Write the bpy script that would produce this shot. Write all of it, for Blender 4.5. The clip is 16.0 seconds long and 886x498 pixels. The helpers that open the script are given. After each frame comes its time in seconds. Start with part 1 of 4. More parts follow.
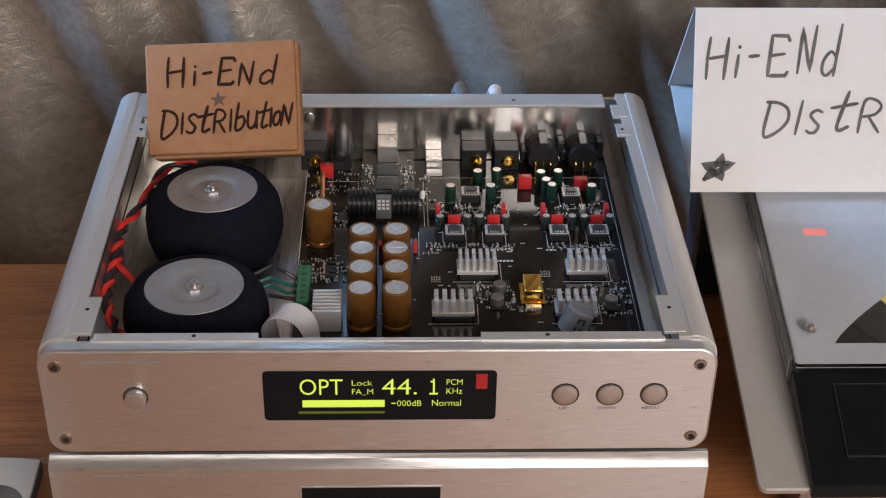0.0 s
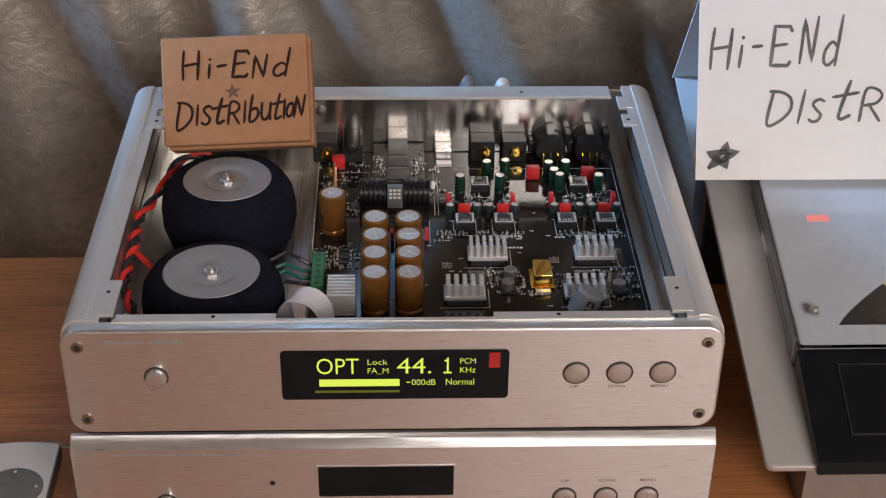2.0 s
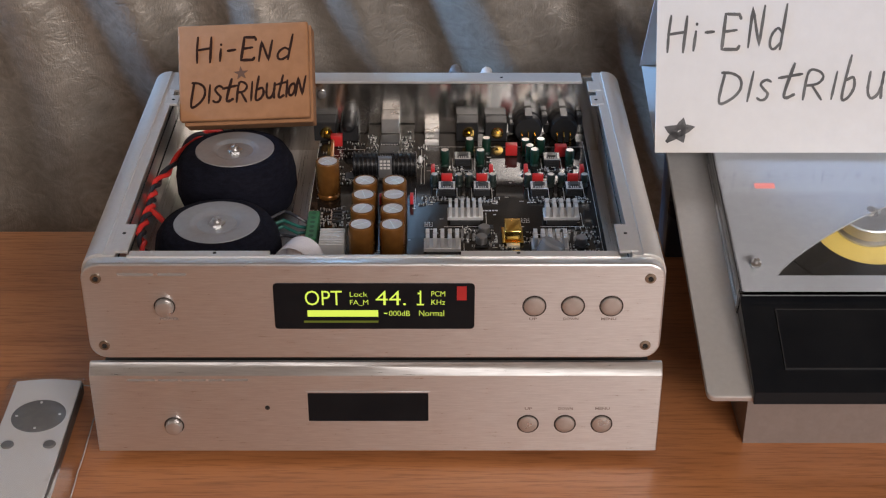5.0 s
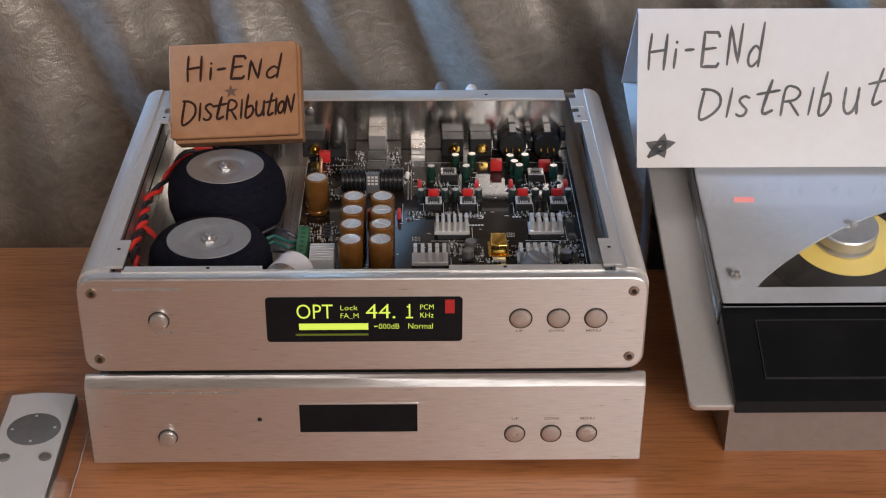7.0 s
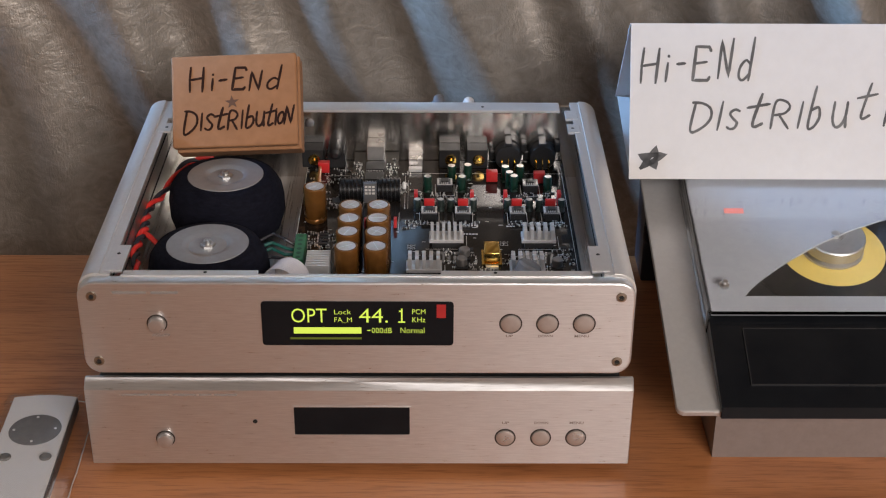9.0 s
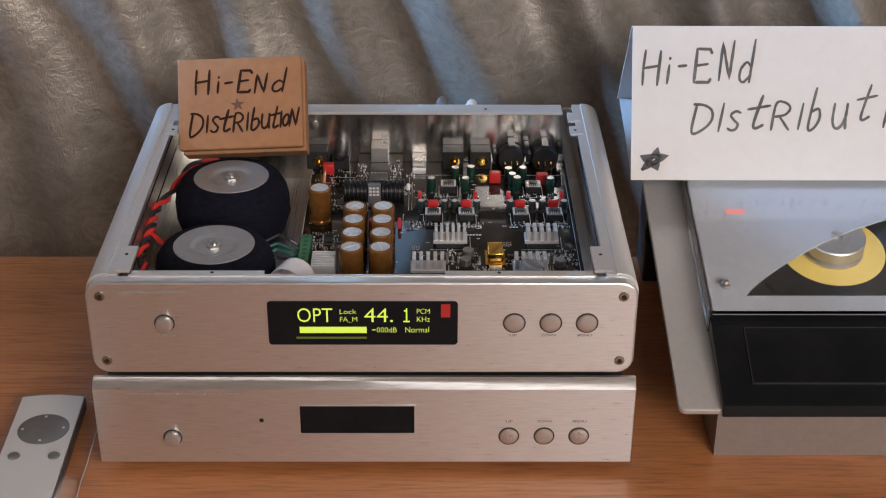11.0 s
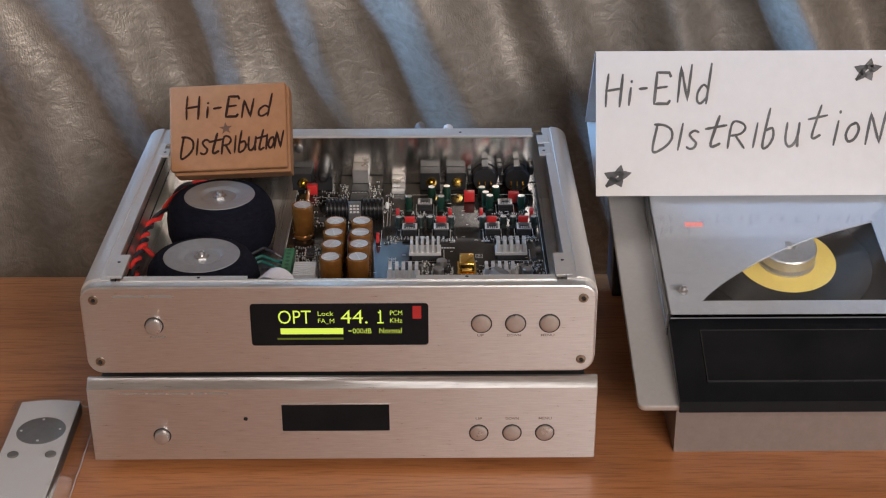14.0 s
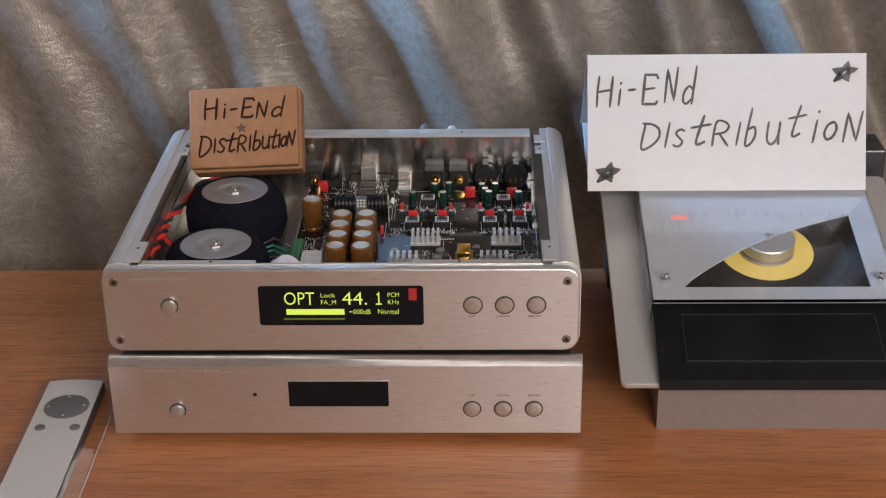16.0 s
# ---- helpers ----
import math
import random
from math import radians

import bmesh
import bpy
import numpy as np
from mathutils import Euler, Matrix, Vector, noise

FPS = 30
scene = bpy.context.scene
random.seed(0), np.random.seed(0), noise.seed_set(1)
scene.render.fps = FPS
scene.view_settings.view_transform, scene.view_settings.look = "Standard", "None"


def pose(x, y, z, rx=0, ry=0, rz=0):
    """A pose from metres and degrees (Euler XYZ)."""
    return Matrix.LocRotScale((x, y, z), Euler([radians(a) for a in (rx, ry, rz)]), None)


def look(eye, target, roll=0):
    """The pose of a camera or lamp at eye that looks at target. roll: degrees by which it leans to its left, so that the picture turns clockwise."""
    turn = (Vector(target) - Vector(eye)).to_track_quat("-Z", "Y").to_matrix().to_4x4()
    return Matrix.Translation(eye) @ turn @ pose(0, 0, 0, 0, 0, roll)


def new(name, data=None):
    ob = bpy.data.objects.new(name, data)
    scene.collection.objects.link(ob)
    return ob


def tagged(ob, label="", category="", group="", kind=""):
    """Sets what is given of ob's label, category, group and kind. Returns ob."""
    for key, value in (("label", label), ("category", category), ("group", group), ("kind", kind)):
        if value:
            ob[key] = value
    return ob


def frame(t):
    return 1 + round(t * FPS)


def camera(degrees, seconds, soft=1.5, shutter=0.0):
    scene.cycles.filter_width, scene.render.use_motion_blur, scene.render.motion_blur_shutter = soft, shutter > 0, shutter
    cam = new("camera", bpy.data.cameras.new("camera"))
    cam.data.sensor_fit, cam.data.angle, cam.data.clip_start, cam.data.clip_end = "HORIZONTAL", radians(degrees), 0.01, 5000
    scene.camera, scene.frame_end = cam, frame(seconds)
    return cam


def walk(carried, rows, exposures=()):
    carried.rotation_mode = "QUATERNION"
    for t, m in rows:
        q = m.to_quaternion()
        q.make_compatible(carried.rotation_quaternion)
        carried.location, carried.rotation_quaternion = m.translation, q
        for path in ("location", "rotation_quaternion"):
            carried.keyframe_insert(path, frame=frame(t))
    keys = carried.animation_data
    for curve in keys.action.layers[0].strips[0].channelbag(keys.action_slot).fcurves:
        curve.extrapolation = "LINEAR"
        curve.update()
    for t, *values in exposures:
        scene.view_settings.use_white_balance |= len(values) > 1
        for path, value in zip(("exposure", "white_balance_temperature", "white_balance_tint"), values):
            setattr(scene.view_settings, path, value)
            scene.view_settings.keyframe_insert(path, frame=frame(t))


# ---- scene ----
cam = camera(33.2, 16.0, soft=1.15)
PATH = [
    (0, (0.009, -0.553, 0.556), (0.069, 1.117, -0.543), 1.0),
    (0.5, (0.0, -0.557, 0.553), (0.079, 1.113, -0.545), 1.3),
    (1, (-0.003, -0.561, 0.553), (0.072, 1.11, -0.543), 1.2),
    (1.5, (0.003, -0.571, 0.553), (0.06, 1.108, -0.534), 0.6),
    (2, (0.001, -0.576, 0.551), (0.064, 1.106, -0.529), 0.8),
    (2.5, (0.001, -0.577, 0.549), (0.065, 1.105, -0.532), 0.7),
    (3, (0.009, -0.592, 0.55), (0.05, 1.093, -0.526), 0.2),
    (3.5, (0.028, -0.625, 0.556), (0.031, 1.074, -0.5), -0.3),
    (4, (0.042, -0.652, 0.549), (0.031, 1.071, -0.467), -0.2),
    (4.5, (0.039, -0.675, 0.549), (0.037, 1.053, -0.459), 0.2),
    (4.7, (0.037, -0.684, 0.549), (0.039, 1.043, -0.46), 0.2),
    (7, (0.03, -0.709, 0.56), (0.065, 1.026, -0.433), 0.3),
    (7.5, (0.029, -0.713, 0.561), (0.066, 1.024, -0.43), 0.4),
    (8, (0.029, -0.716, 0.564), (0.069, 1.021, -0.425), 0.6),
    (8.5, (0.037, -0.722, 0.564), (0.063, 1.022, -0.415), 0.4),
    (9, (0.042, -0.73, 0.562), (0.059, 1.019, -0.406), 0.4),
    (11.5, (0.04, -0.746, 0.565), (0.054, 1.008, -0.396), 0.2),
    (12, (0.045, -0.758, 0.564), (0.059, 1.001, -0.387), -0.2),
    (12.5, (0.053, -0.769, 0.566), (0.064, 0.992, -0.383), -0.6),
    (13, (0.053, -0.781, 0.568), (0.076, 0.986, -0.366), -0.2),
    (13.5, (0.058, -0.79, 0.571), (0.075, 0.986, -0.348), 0.1),
    (14, (0.062, -0.808, 0.564), (0.068, 0.982, -0.329), -0.2),
    (14.5, (0.07, -0.822, 0.565), (0.058, 0.968, -0.325), -0.5),
    (15, (0.082, -0.841, 0.568), (0.049, 0.952, -0.317), -1.0),
    (15.5, (0.084, -0.861, 0.569), (0.048, 0.939, -0.302), -0.8),
    (16, (0.094, -0.881, 0.572), (0.043, 0.923, -0.291), -0.9),
]
walk(cam, [(t, look(eye, target, roll)) for t, eye, target, roll in PATH])

# ---- world and light ----
world = bpy.data.worlds.new("world")
scene.world = world
world.use_nodes = True
wn = world.node_tree
sky = wn.nodes.new("ShaderNodeTexSky")
sky.sky_type = "NISHITA"
sky.sun_disc = False
sky.sun_elevation = radians(28)
sky.sun_rotation = radians(60)
wn.links.new(sky.outputs["Color"], wn.nodes["Background"].inputs["Color"])
wn.nodes["Background"].inputs["Strength"].default_value = 0.10


def area_lamp(name, m, sx, sy, watts, colour, spread=180):
    d = bpy.data.lights.new(name, "AREA")
    d.shape, d.size, d.size_y, d.energy, d.color = "RECTANGLE", sx, sy, watts, colour
    d.spread = radians(spread)
    ob = new(name, d)
    ob.matrix_world = m
    return ob


# cool daylight in the side window close to the curtain, and softer warm light from the room's front window
area_lamp("side_window_light", look((-1.30, 0.32, 0.74), (0.45, 0.52, 0.40)), 0.20, 0.40, 9.5, (0.30, 0.57, 1.0), 38)
area_lamp("front_window_light", look((1.00, -2.44, 1.38), (0.1, 0.0, 0.05)), 1.6, 0.75, 67.0, (1.0, 0.92, 0.885))


# ---- helpers for building ----
WORLD_BUILT = set()


def thing(name, label, category, loc=(0, 0, 0), group="", kind="", world_built=True):
    ob = new(name)
    ob.empty_display_size = 0.01
    ob.matrix_basis = Matrix.Translation(loc)
    if world_built:
        WORLD_BUILT.add(ob.name)
    return tagged(ob, label, category, group, kind)


def part(name, bm, mat, parent=None, label="", smooth=False):
    me = bpy.data.meshes.new(name)
    bmesh.ops.recalc_face_normals(bm, faces=bm.faces)
    if smooth:
        for f in bm.faces:
            f.smooth = True
        for e in bm.edges:
            if len(e.link_faces) == 2 and e.calc_face_angle(0) > 0.6:
                e.smooth = False
    bm.to_mesh(me)
    bm.free()
    me.materials.append(mat)
    ob = new(name, me)
    if parent is not None:
        ob.parent = parent
        if parent.name in WORLD_BUILT:
            ob.matrix_parent_inverse = parent.matrix_basis.inverted()
    if label:
        ob["label"] = label
    return ob


def shared(name, me, parent, m):
    """A repeat of a piece: an object of its own on the same mesh."""
    ob = new(name, me)
    ob.parent = parent
    if parent.name in WORLD_BUILT:
        ob.matrix_parent_inverse = parent.matrix_basis.inverted()
    ob.matrix_basis = m
    return ob


def box(x0, x1, y0, y1, z0, z1, bev=0.0, seg=2, bm=None, m=None):
    own = bmesh.new()
    bmesh.ops.create_cube(own, size=1.0)
    for v in own.verts:
        v.co = Vector(((x0 + x1) / 2 + v.co.x * (x1 - x0), (y0 + y1) / 2 + v.co.y * (y1 - y0), (z0 + z1) / 2 + v.co.z * (z1 - z0)))
    if bev > 0:
        bmesh.ops.bevel(own, geom=own.edges[:], offset=bev, segments=seg, profile=0.5, affect="EDGES")
    if m is not None:
        own.transform(m)
    return merge(bm, own)


def merge(bm, own):
    if bm is None:
        return own
    me = bpy.data.meshes.new("tmp")
    own.to_mesh(me)
    own.free()
    bm.from_mesh(me)
    bpy.data.meshes.remove(me)
    return bm


def lathe(profile, seg=24, bm=None, m=None):
    """A turned body: profile of (radius, height) from bottom to top."""
    own = bmesh.new()
    rings = []
    for r, z in profile:
        if r < 1e-6:
            rings.append([own.verts.new((0, 0, z))])
        else:
            rings.append([own.verts.new((r * math.cos(2 * math.pi * i / seg), r * math.sin(2 * math.pi * i / seg), z)) for i in range(seg)])
    for a, b in zip(rings, rings[1:]):
        for i in range(seg):
            j = (i + 1) % seg
            if len(a) == 1 and len(b) == 1:
                continue
            if len(a) == 1:
                own.faces.new((a[0], b[i], b[j]))
            elif len(b) == 1:
                own.faces.new((a[i], a[j], b[0]))
            else:
                own.faces.new((a[i], a[j], b[j], b[i]))
    for ring in (rings[0], rings[-1]):
        if len(ring) > 1:
            own.faces.new(ring)
    if m is not None:
        own.transform(m)
    return merge(bm, own)


def extrude_poly(pts, depth, m=None, bm=None, bev=0.0, seg=2):
    """A flat outline (x, y) given thickness depth along z."""
    own = bmesh.new()
    low = [own.verts.new((x, y, 0)) for x, y in pts]
    high = [own.verts.new((x, y, depth)) for x, y in pts]
    own.faces.new(low)
    own.faces.new(high)
    n = len(pts)
    for i in range(n):
        own.faces.new((low[i], low[(i + 1) % n], high[(i + 1) % n], high[i]))
    bmesh.ops.recalc_face_normals(own, faces=own.faces)
    if bev > 0:
        rim = [e for e in own.edges if abs(e.verts[0].co.z - e.verts[1].co.z) < 1e-9]
        bmesh.ops.bevel(own, geom=rim, offset=bev, segments=seg, profile=0.5, affect="EDGES")
    if m is not None:
        own.transform(m)
    return merge(bm, own)


def round_rect(x0, x1, y0, y1, r, seg=6):
    pts = []
    for cx, cy, a0 in ((x1 - r, y1 - r, 0), (x0 + r, y1 - r, 90), (x0 + r, y0 + r, 180), (x1 - r, y0 + r, 270)):
        for i in range(seg + 1):
            a = radians(a0 + 90 * i / seg)
            pts.append((cx + r * math.cos(a), cy + r * math.sin(a)))
    return pts


def tube(points, r, seg=8, bm=None):
    """A round strand along points."""
    pts = [Vector(p) for p in points]
    own = bmesh.new()
    rings = []
    for i, p in enumerate(pts):
        d = (pts[min(i + 1, len(pts) - 1)] - pts[max(i - 1, 0)]).normalized()
        a = d.cross(Vector((0.13, 0.21, 0.97))).normalized()
        b = d.cross(a)
        rings.append([own.verts.new(p + r * (math.cos(2 * math.pi * k / seg) * a + math.sin(2 * math.pi * k / seg) * b)) for k in range(seg)])
    for a, b in zip(rings, rings[1:]):
        for k in range(seg):
            own.faces.new((a[k], a[(k + 1) % seg], b[(k + 1) % seg], b[k]))
    own.faces.new(rings[0])
    own.faces.new(rings[-1])
    return merge(bm, own)


# outlines in the x-z plane that face the viewer (-y), thickness towards +y
FRONT = Matrix(((1, 0, 0, 0), (0, 0, 1, 0), (0, 1, 0, 0), (0, 0, 0, 1)))


def front_plate(x0, x1, z0, z1, y0, y1, r, bev=0.0, seg=6):
    return extrude_poly(round_rect(x0, x1, z0, z1, r, seg), y1 - y0, Matrix.Translation((0, y0, 0)) @ FRONT, bev=bev)


def glyphs(text, thick=0.0, offset=0.0, shear=0.0):
    """Letters of the built-in font as a bmesh in x-y, from 0 to 1 both ways."""
    cu = bpy.data.curves.new("glyphs", "FONT")
    cu.body, cu.extrude, cu.offset, cu.shear, cu.resolution_u = text, thick, offset, shear, 3
    ob = bpy.data.objects.new("glyphs", cu)
    me = bpy.data.meshes.new_from_object(ob)
    bpy.data.objects.remove(ob)
    bm = bmesh.new()
    bm.from_mesh(me)
    bpy.data.meshes.remove(me)
    xs = [v.co.x for v in bm.verts]
    ys = [v.co.y for v in bm.verts]
    for v in bm.verts:
        v.co.x = (v.co.x - min(xs)) / max(max(xs) - min(xs), 1e-6)
        v.co.y = (v.co.y - min(ys)) / max(max(ys) - min(ys), 1e-6)
    return bm


def letters_front(text, x0, x1, z0, z1, y, bm=None, offset=0.0):
    """Letters that face the viewer, fitted into a rectangle."""
    own = glyphs(text, offset=offset)
    for v in own.verts:
        v.co = Vector((x0 + v.co.x * (x1 - x0), y, z0 + v.co.y * (z1 - z0)))
    return merge(bm, own)


# ---- materials ----
def material(name, base, rough=0.5, metal=0.0):
    m = bpy.data.materials.new(name)
    m.use_nodes = True
    b = m.node_tree.nodes["Principled BSDF"]
    b.inputs["Base Color"].default_value = (*base, 1)
    b.inputs["Roughness"].default_value = rough
    b.inputs["Metallic"].default_value = metal
    return m


def node(m, kind, **kw):
    n = m.node_tree.nodes.new(kind)
    for k, v in kw.items():
        n.inputs[k].default_value = v
    return n


def coords(m, scale=(1, 1, 1), rot=(0, 0, 0)):
    tc = m.node_tree.nodes.new("ShaderNodeTexCoord")
    mp = m.node_tree.nodes.new("ShaderNodeMapping")
    mp.inputs["Scale"].default_value = scale
    mp.inputs["Rotation"].default_value = rot
    m.node_tree.links.new(tc.outputs["Object"], mp.inputs["Vector"])
    return mp.outputs["Vector"]


def ramp(m, fac, stops):
    r = m.node_tree.nodes.new("ShaderNodeValToRGB")
    els = r.color_ramp.elements
    while len(els) < len(stops):
        els.new(0.5)
    for e, (p, c) in zip(els, stops):
        e.position, e.color = p, (*c, 1)
    m.node_tree.links.new(fac, r.inputs["Fac"])
    return r.outputs["Color"]


def put(m, out, socket):
    m.node_tree.links.new(out, m.node_tree.nodes["Principled BSDF"].inputs[socket])


def bump(m, height, strength, dist):
    b = node(m, "ShaderNodeBump", Strength=strength, Distance=dist)
    m.node_tree.links.new(height, b.inputs["Height"])
    put(m, b.outputs["Normal"], "Normal")


def noise_tex(m, vec, scale, detail=3.0, rough=0.5, distortion=0.0):
    n = node(m, "ShaderNodeTexNoise", Scale=scale, Detail=detail, Roughness=rough, Distortion=distortion)
    m.node_tree.links.new(vec, n.inputs["Vector"])
    return n.outputs["Fac"]


def mottled(name, c0, c1, rough, metal=0.0, scale=60.0, bumps=0.0, rough_var=0.08, stretch=(1, 1, 1)):
    """Plain surface with soft stains, fine grain and uneven gloss."""
    m = material(name, c0, rough, metal)
    v = coords(m, stretch)
    n = noise_tex(m, v, scale, 5.0, 0.6)
    put(m, ramp(m, n, [(0.3, c0), (0.7, c1)]), "Base Color")
    put(m, ramp(m, noise_tex(m, v, scale * 0.3, 3.0), [(0.3, (rough - rough_var,) * 3), (0.7, (rough + rough_var,) * 3)]), "Roughness")
    if bumps:
        bump(m, noise_tex(m, v, scale * 4, 3.0), bumps, 0.0005)
    return m


def brushed(name, c, rough, along=(45, 1100, 1100), strength=0.2, metal=1.0):
    """Aluminium brushed along x."""
    m = material(name, c, rough, metal)
    v = coords(m, along)
    n = noise_tex(m, v, 1.0, 4.0, 0.7)
    put(m, ramp(m, n, [(0.25, tuple(x * 0.86 for x in c)), (0.75, tuple(min(1, x * 1.10) for x in c))]), "Base Color")
    put(m, ramp(m, n, [(0.25, (rough - 0.07,) * 3), (0.75, (rough + 0.09,) * 3)]), "Roughness")
    bump(m, n, strength, 0.0002)
    b = m.node_tree.nodes["Principled BSDF"]
    b.inputs["Anisotropic"].default_value = 0.75
    b.inputs["Anisotropic Rotation"].default_value = 0.25
    return m


ALU_PANEL = brushed("brushed aluminium", (0.69, 0.69, 0.69), 0.32, (70, 1000, 1000), 0.12, 0.90)
ALU_MATT = mottled("bead-blasted aluminium", (0.72, 0.70, 0.675), (0.68, 0.66, 0.64), 0.44, 0.7, 400, 0.15, 0.04)
ALU_INNER = brushed("mill-finish aluminium", (0.76, 0.74, 0.71), 0.30, (900, 8, 900))
STEEL_POLISHED = brushed("polished sheet", (0.80, 0.77, 0.73), 0.17, (120, 120, 4), 0.015)
CHROME = mottled("bright nickel", (0.62, 0.61, 0.60), (0.54, 0.53, 0.52), 0.30, 1.0, 400)
BUTTON = mottled("button metal", (0.52, 0.485, 0.46), (0.47, 0.435, 0.41), 0.33, 0.75, 300)
BRASS = material("gold-plated brass", (0.85, 0.56, 0.16), 0.18, 1.0)
GOLD = mottled("gold plate", (0.90, 0.58, 0.14), (0.84, 0.52, 0.12), 0.16, 1.0, 200)
GAP_SHADE = material("painted gap shade", (0.06, 0.05, 0.045), 0.5, 0.5)
SCREW_DARK = material("bronzed screw", (0.36, 0.31, 0.25), 0.35, 1.0)
# near-black colour that paints the shade inside holes, sockets and grooves
HOLE_SHADE = material("painted hole shade", (0.01, 0.01, 0.01), 0.8)
BLACK_PLASTIC = mottled("black plastic", (0.009, 0.009, 0.010), (0.015, 0.015, 0.016), 0.48, 0, 200)
BLACK_GLOSS = mottled("black acrylic", (0.006, 0.007, 0.009), (0.010, 0.011, 0.013), 0.10, 0, 40, 0, 0.03)
BLACK_GLOSS.node_tree.nodes["Principled BSDF"].inputs["Specular IOR Level"].default_value = 0.14
BLACK_RUBBER = mottled("black rubber", (0.02, 0.02, 0.02), (0.03, 0.03, 0.03), 0.8, 0, 300)
DARK_INK = material("grey engraving", (0.26, 0.22, 0.20), 0.7)
FAINT_INK = material("faint engraving", (0.27, 0.25, 0.235), 0.7, 0.3)
MARKER = mottled("brown marker ink", (0.022, 0.009, 0.006), (0.038, 0.016, 0.010), 0.85, 0, 300)
MARKER.node_tree.nodes["Principled BSDF"].inputs["Specular IOR Level"].default_value = 0.15
MARKER_BLACK = mottled("black marker ink", (0.018, 0.017, 0.018), (0.04, 0.038, 0.04), 0.5, 0, 300)
STAR_INK = mottled("light brown ink", (0.13, 0.06, 0.032), (0.10, 0.045, 0.025), 0.6, 0, 300)
PAPER = mottled("white card", (0.655, 0.645, 0.64), (0.62, 0.61, 0.605), 0.75, 0, 90, 0.04)


def glow(name, colour, strength):
    m = material(name, (0.01, 0.01, 0.01), 0.4)
    b = m.node_tree.nodes["Principled BSDF"]
    b.inputs["Emission Color"].default_value = (*colour, 1)
    b.inputs["Emission Strength"].default_value = strength
    return m


OLED = glow("lit yellow-green pixels", (0.66, 0.80, 0.09), 1.1)
OLED_DIM = glow("dim yellow-green pixels", (0.30, 0.36, 0.02), 0.30)


def wood_material():
    m = material("oak veneer", (0.3, 0.15, 0.06), 0.38)
    v = coords(m, (2.2, 22.0, 22.0))
    big = noise_tex(m, v, 1.6, 4.0, 0.6, 0.6)
    v2 = coords(m, (26.0, 420.0, 420.0))
    fine = noise_tex(m, v2, 1.0, 3.0, 0.7)
    c1 = ramp(m, big, [(0.25, (0.33, 0.122, 0.045)), (0.5, (0.45, 0.178, 0.067)), (0.78, (0.52, 0.222, 0.088))])
    c2 = ramp(m, fine, [(0.33, (0.45, 0.40, 0.36)), (0.52, (1, 1, 1))])
    mix = m.node_tree.nodes.new("ShaderNodeMix")
    mix.data_type, mix.blend_type = "RGBA", "MULTIPLY"
    mix.inputs["Factor"].default_value = 0.62
    m.node_tree.links.new(c1, mix.inputs["A"])
    m.node_tree.links.new(c2, mix.inputs["B"])
    put(m, mix.outputs["Result"], "Base Color")
    put(m, ramp(m, fine, [(0.3, (0.46,) * 3), (0.6, (0.33,) * 3)]), "Roughness")
    bump(m, fine, 0.25, 0.0004)
    return m


WOOD = wood_material()


def fabric_material():
    m = material("damask curtain", (0.3, 0.27, 0.22), 0.5)
    v = coords(m, (1, 1, 1))
    scroll = noise_tex(m, v, 26.0, 2.0, 0.5, 2.5)
    mask = noise_tex(m, v, 7.0, 2.0)
    pat = node(m, "ShaderNodeMath")
    pat.operation = "MULTIPLY"
    lines = ramp(m, scroll, [(0.38, (0, 0, 0)), (0.47, (1, 1, 1)), (0.53, (1, 1, 1)), (0.62, (0, 0, 0))])
    gate = ramp(m, mask, [(0.40, (0, 0, 0)), (0.62, (1, 1, 1))])
    m.node_tree.links.new(lines, pat.inputs[0])
    m.node_tree.links.new(gate, pat.inputs[1])
    feather = noise_tex(m, coords(m, (1, 1, 1.6)), 60.0, 5.0, 0.65, 1.2)
    base = ramp(m, feather, [(0.30, (0.235, 0.208, 0.176)), (0.70, (0.345, 0.310, 0.270))])
    lift = ramp(m, pat.outputs[0], [(0.0, (0.90, 0.90, 0.90)), (1.0, (1.06, 1.055, 1.05))])
    mix = m.node_tree.nodes.new("ShaderNodeMix")
    mix.data_type, mix.blend_type = "RGBA", "MULTIPLY"
    mix.inputs["Factor"].default_value = 1.0
    m.node_tree.links.new(base, mix.inputs["A"])
    m.node_tree.links.new(lift, mix.inputs["B"])
    put(m, mix.outputs["Result"], "Base Color")
    put(m, ramp(m, pat.outputs[0], [(0.0, (0.52,) * 3), (1.0, (0.36,) * 3)]), "Roughness")
    b = m.node_tree.nodes["Principled BSDF"]
    b.inputs["Metallic"].default_value = 0.45
    weave = noise_tex(m, coords(m, (1, 1, 0.35)), 700.0, 2.0)
    add = node(m, "ShaderNodeMath")
    add.operation = "MULTIPLY_ADD"
    m.node_tree.links.new(feather, add.inputs[0])
    add.inputs[1].default_value = 2.2
    m.node_tree.links.new(weave, add.inputs[2])
    bump(m, add.outputs[0], 0.45, 0.0010)
    return m


CURTAIN = fabric_material()
WALL = mottled("cream wall", (0.55, 0.49, 0.42), (0.50, 0.45, 0.38), 0.9, 0, 8)
# unseen ceiling, kept dark so that glossy black parts reflect less
CEILING = mottled("darkened ceiling", (0.33, 0.28, 0.24), (0.29, 0.24, 0.20), 0.9, 0, 8)
FLOOR = mottled("brown floor", (0.14, 0.08, 0.045), (0.20, 0.11, 0.06), 0.5, 0, 12)


# ---- the room ----
def structure(name, bm, mat, label):
    return tagged(part(name, bm, mat), label, name.split("_")[0], kind="structure")


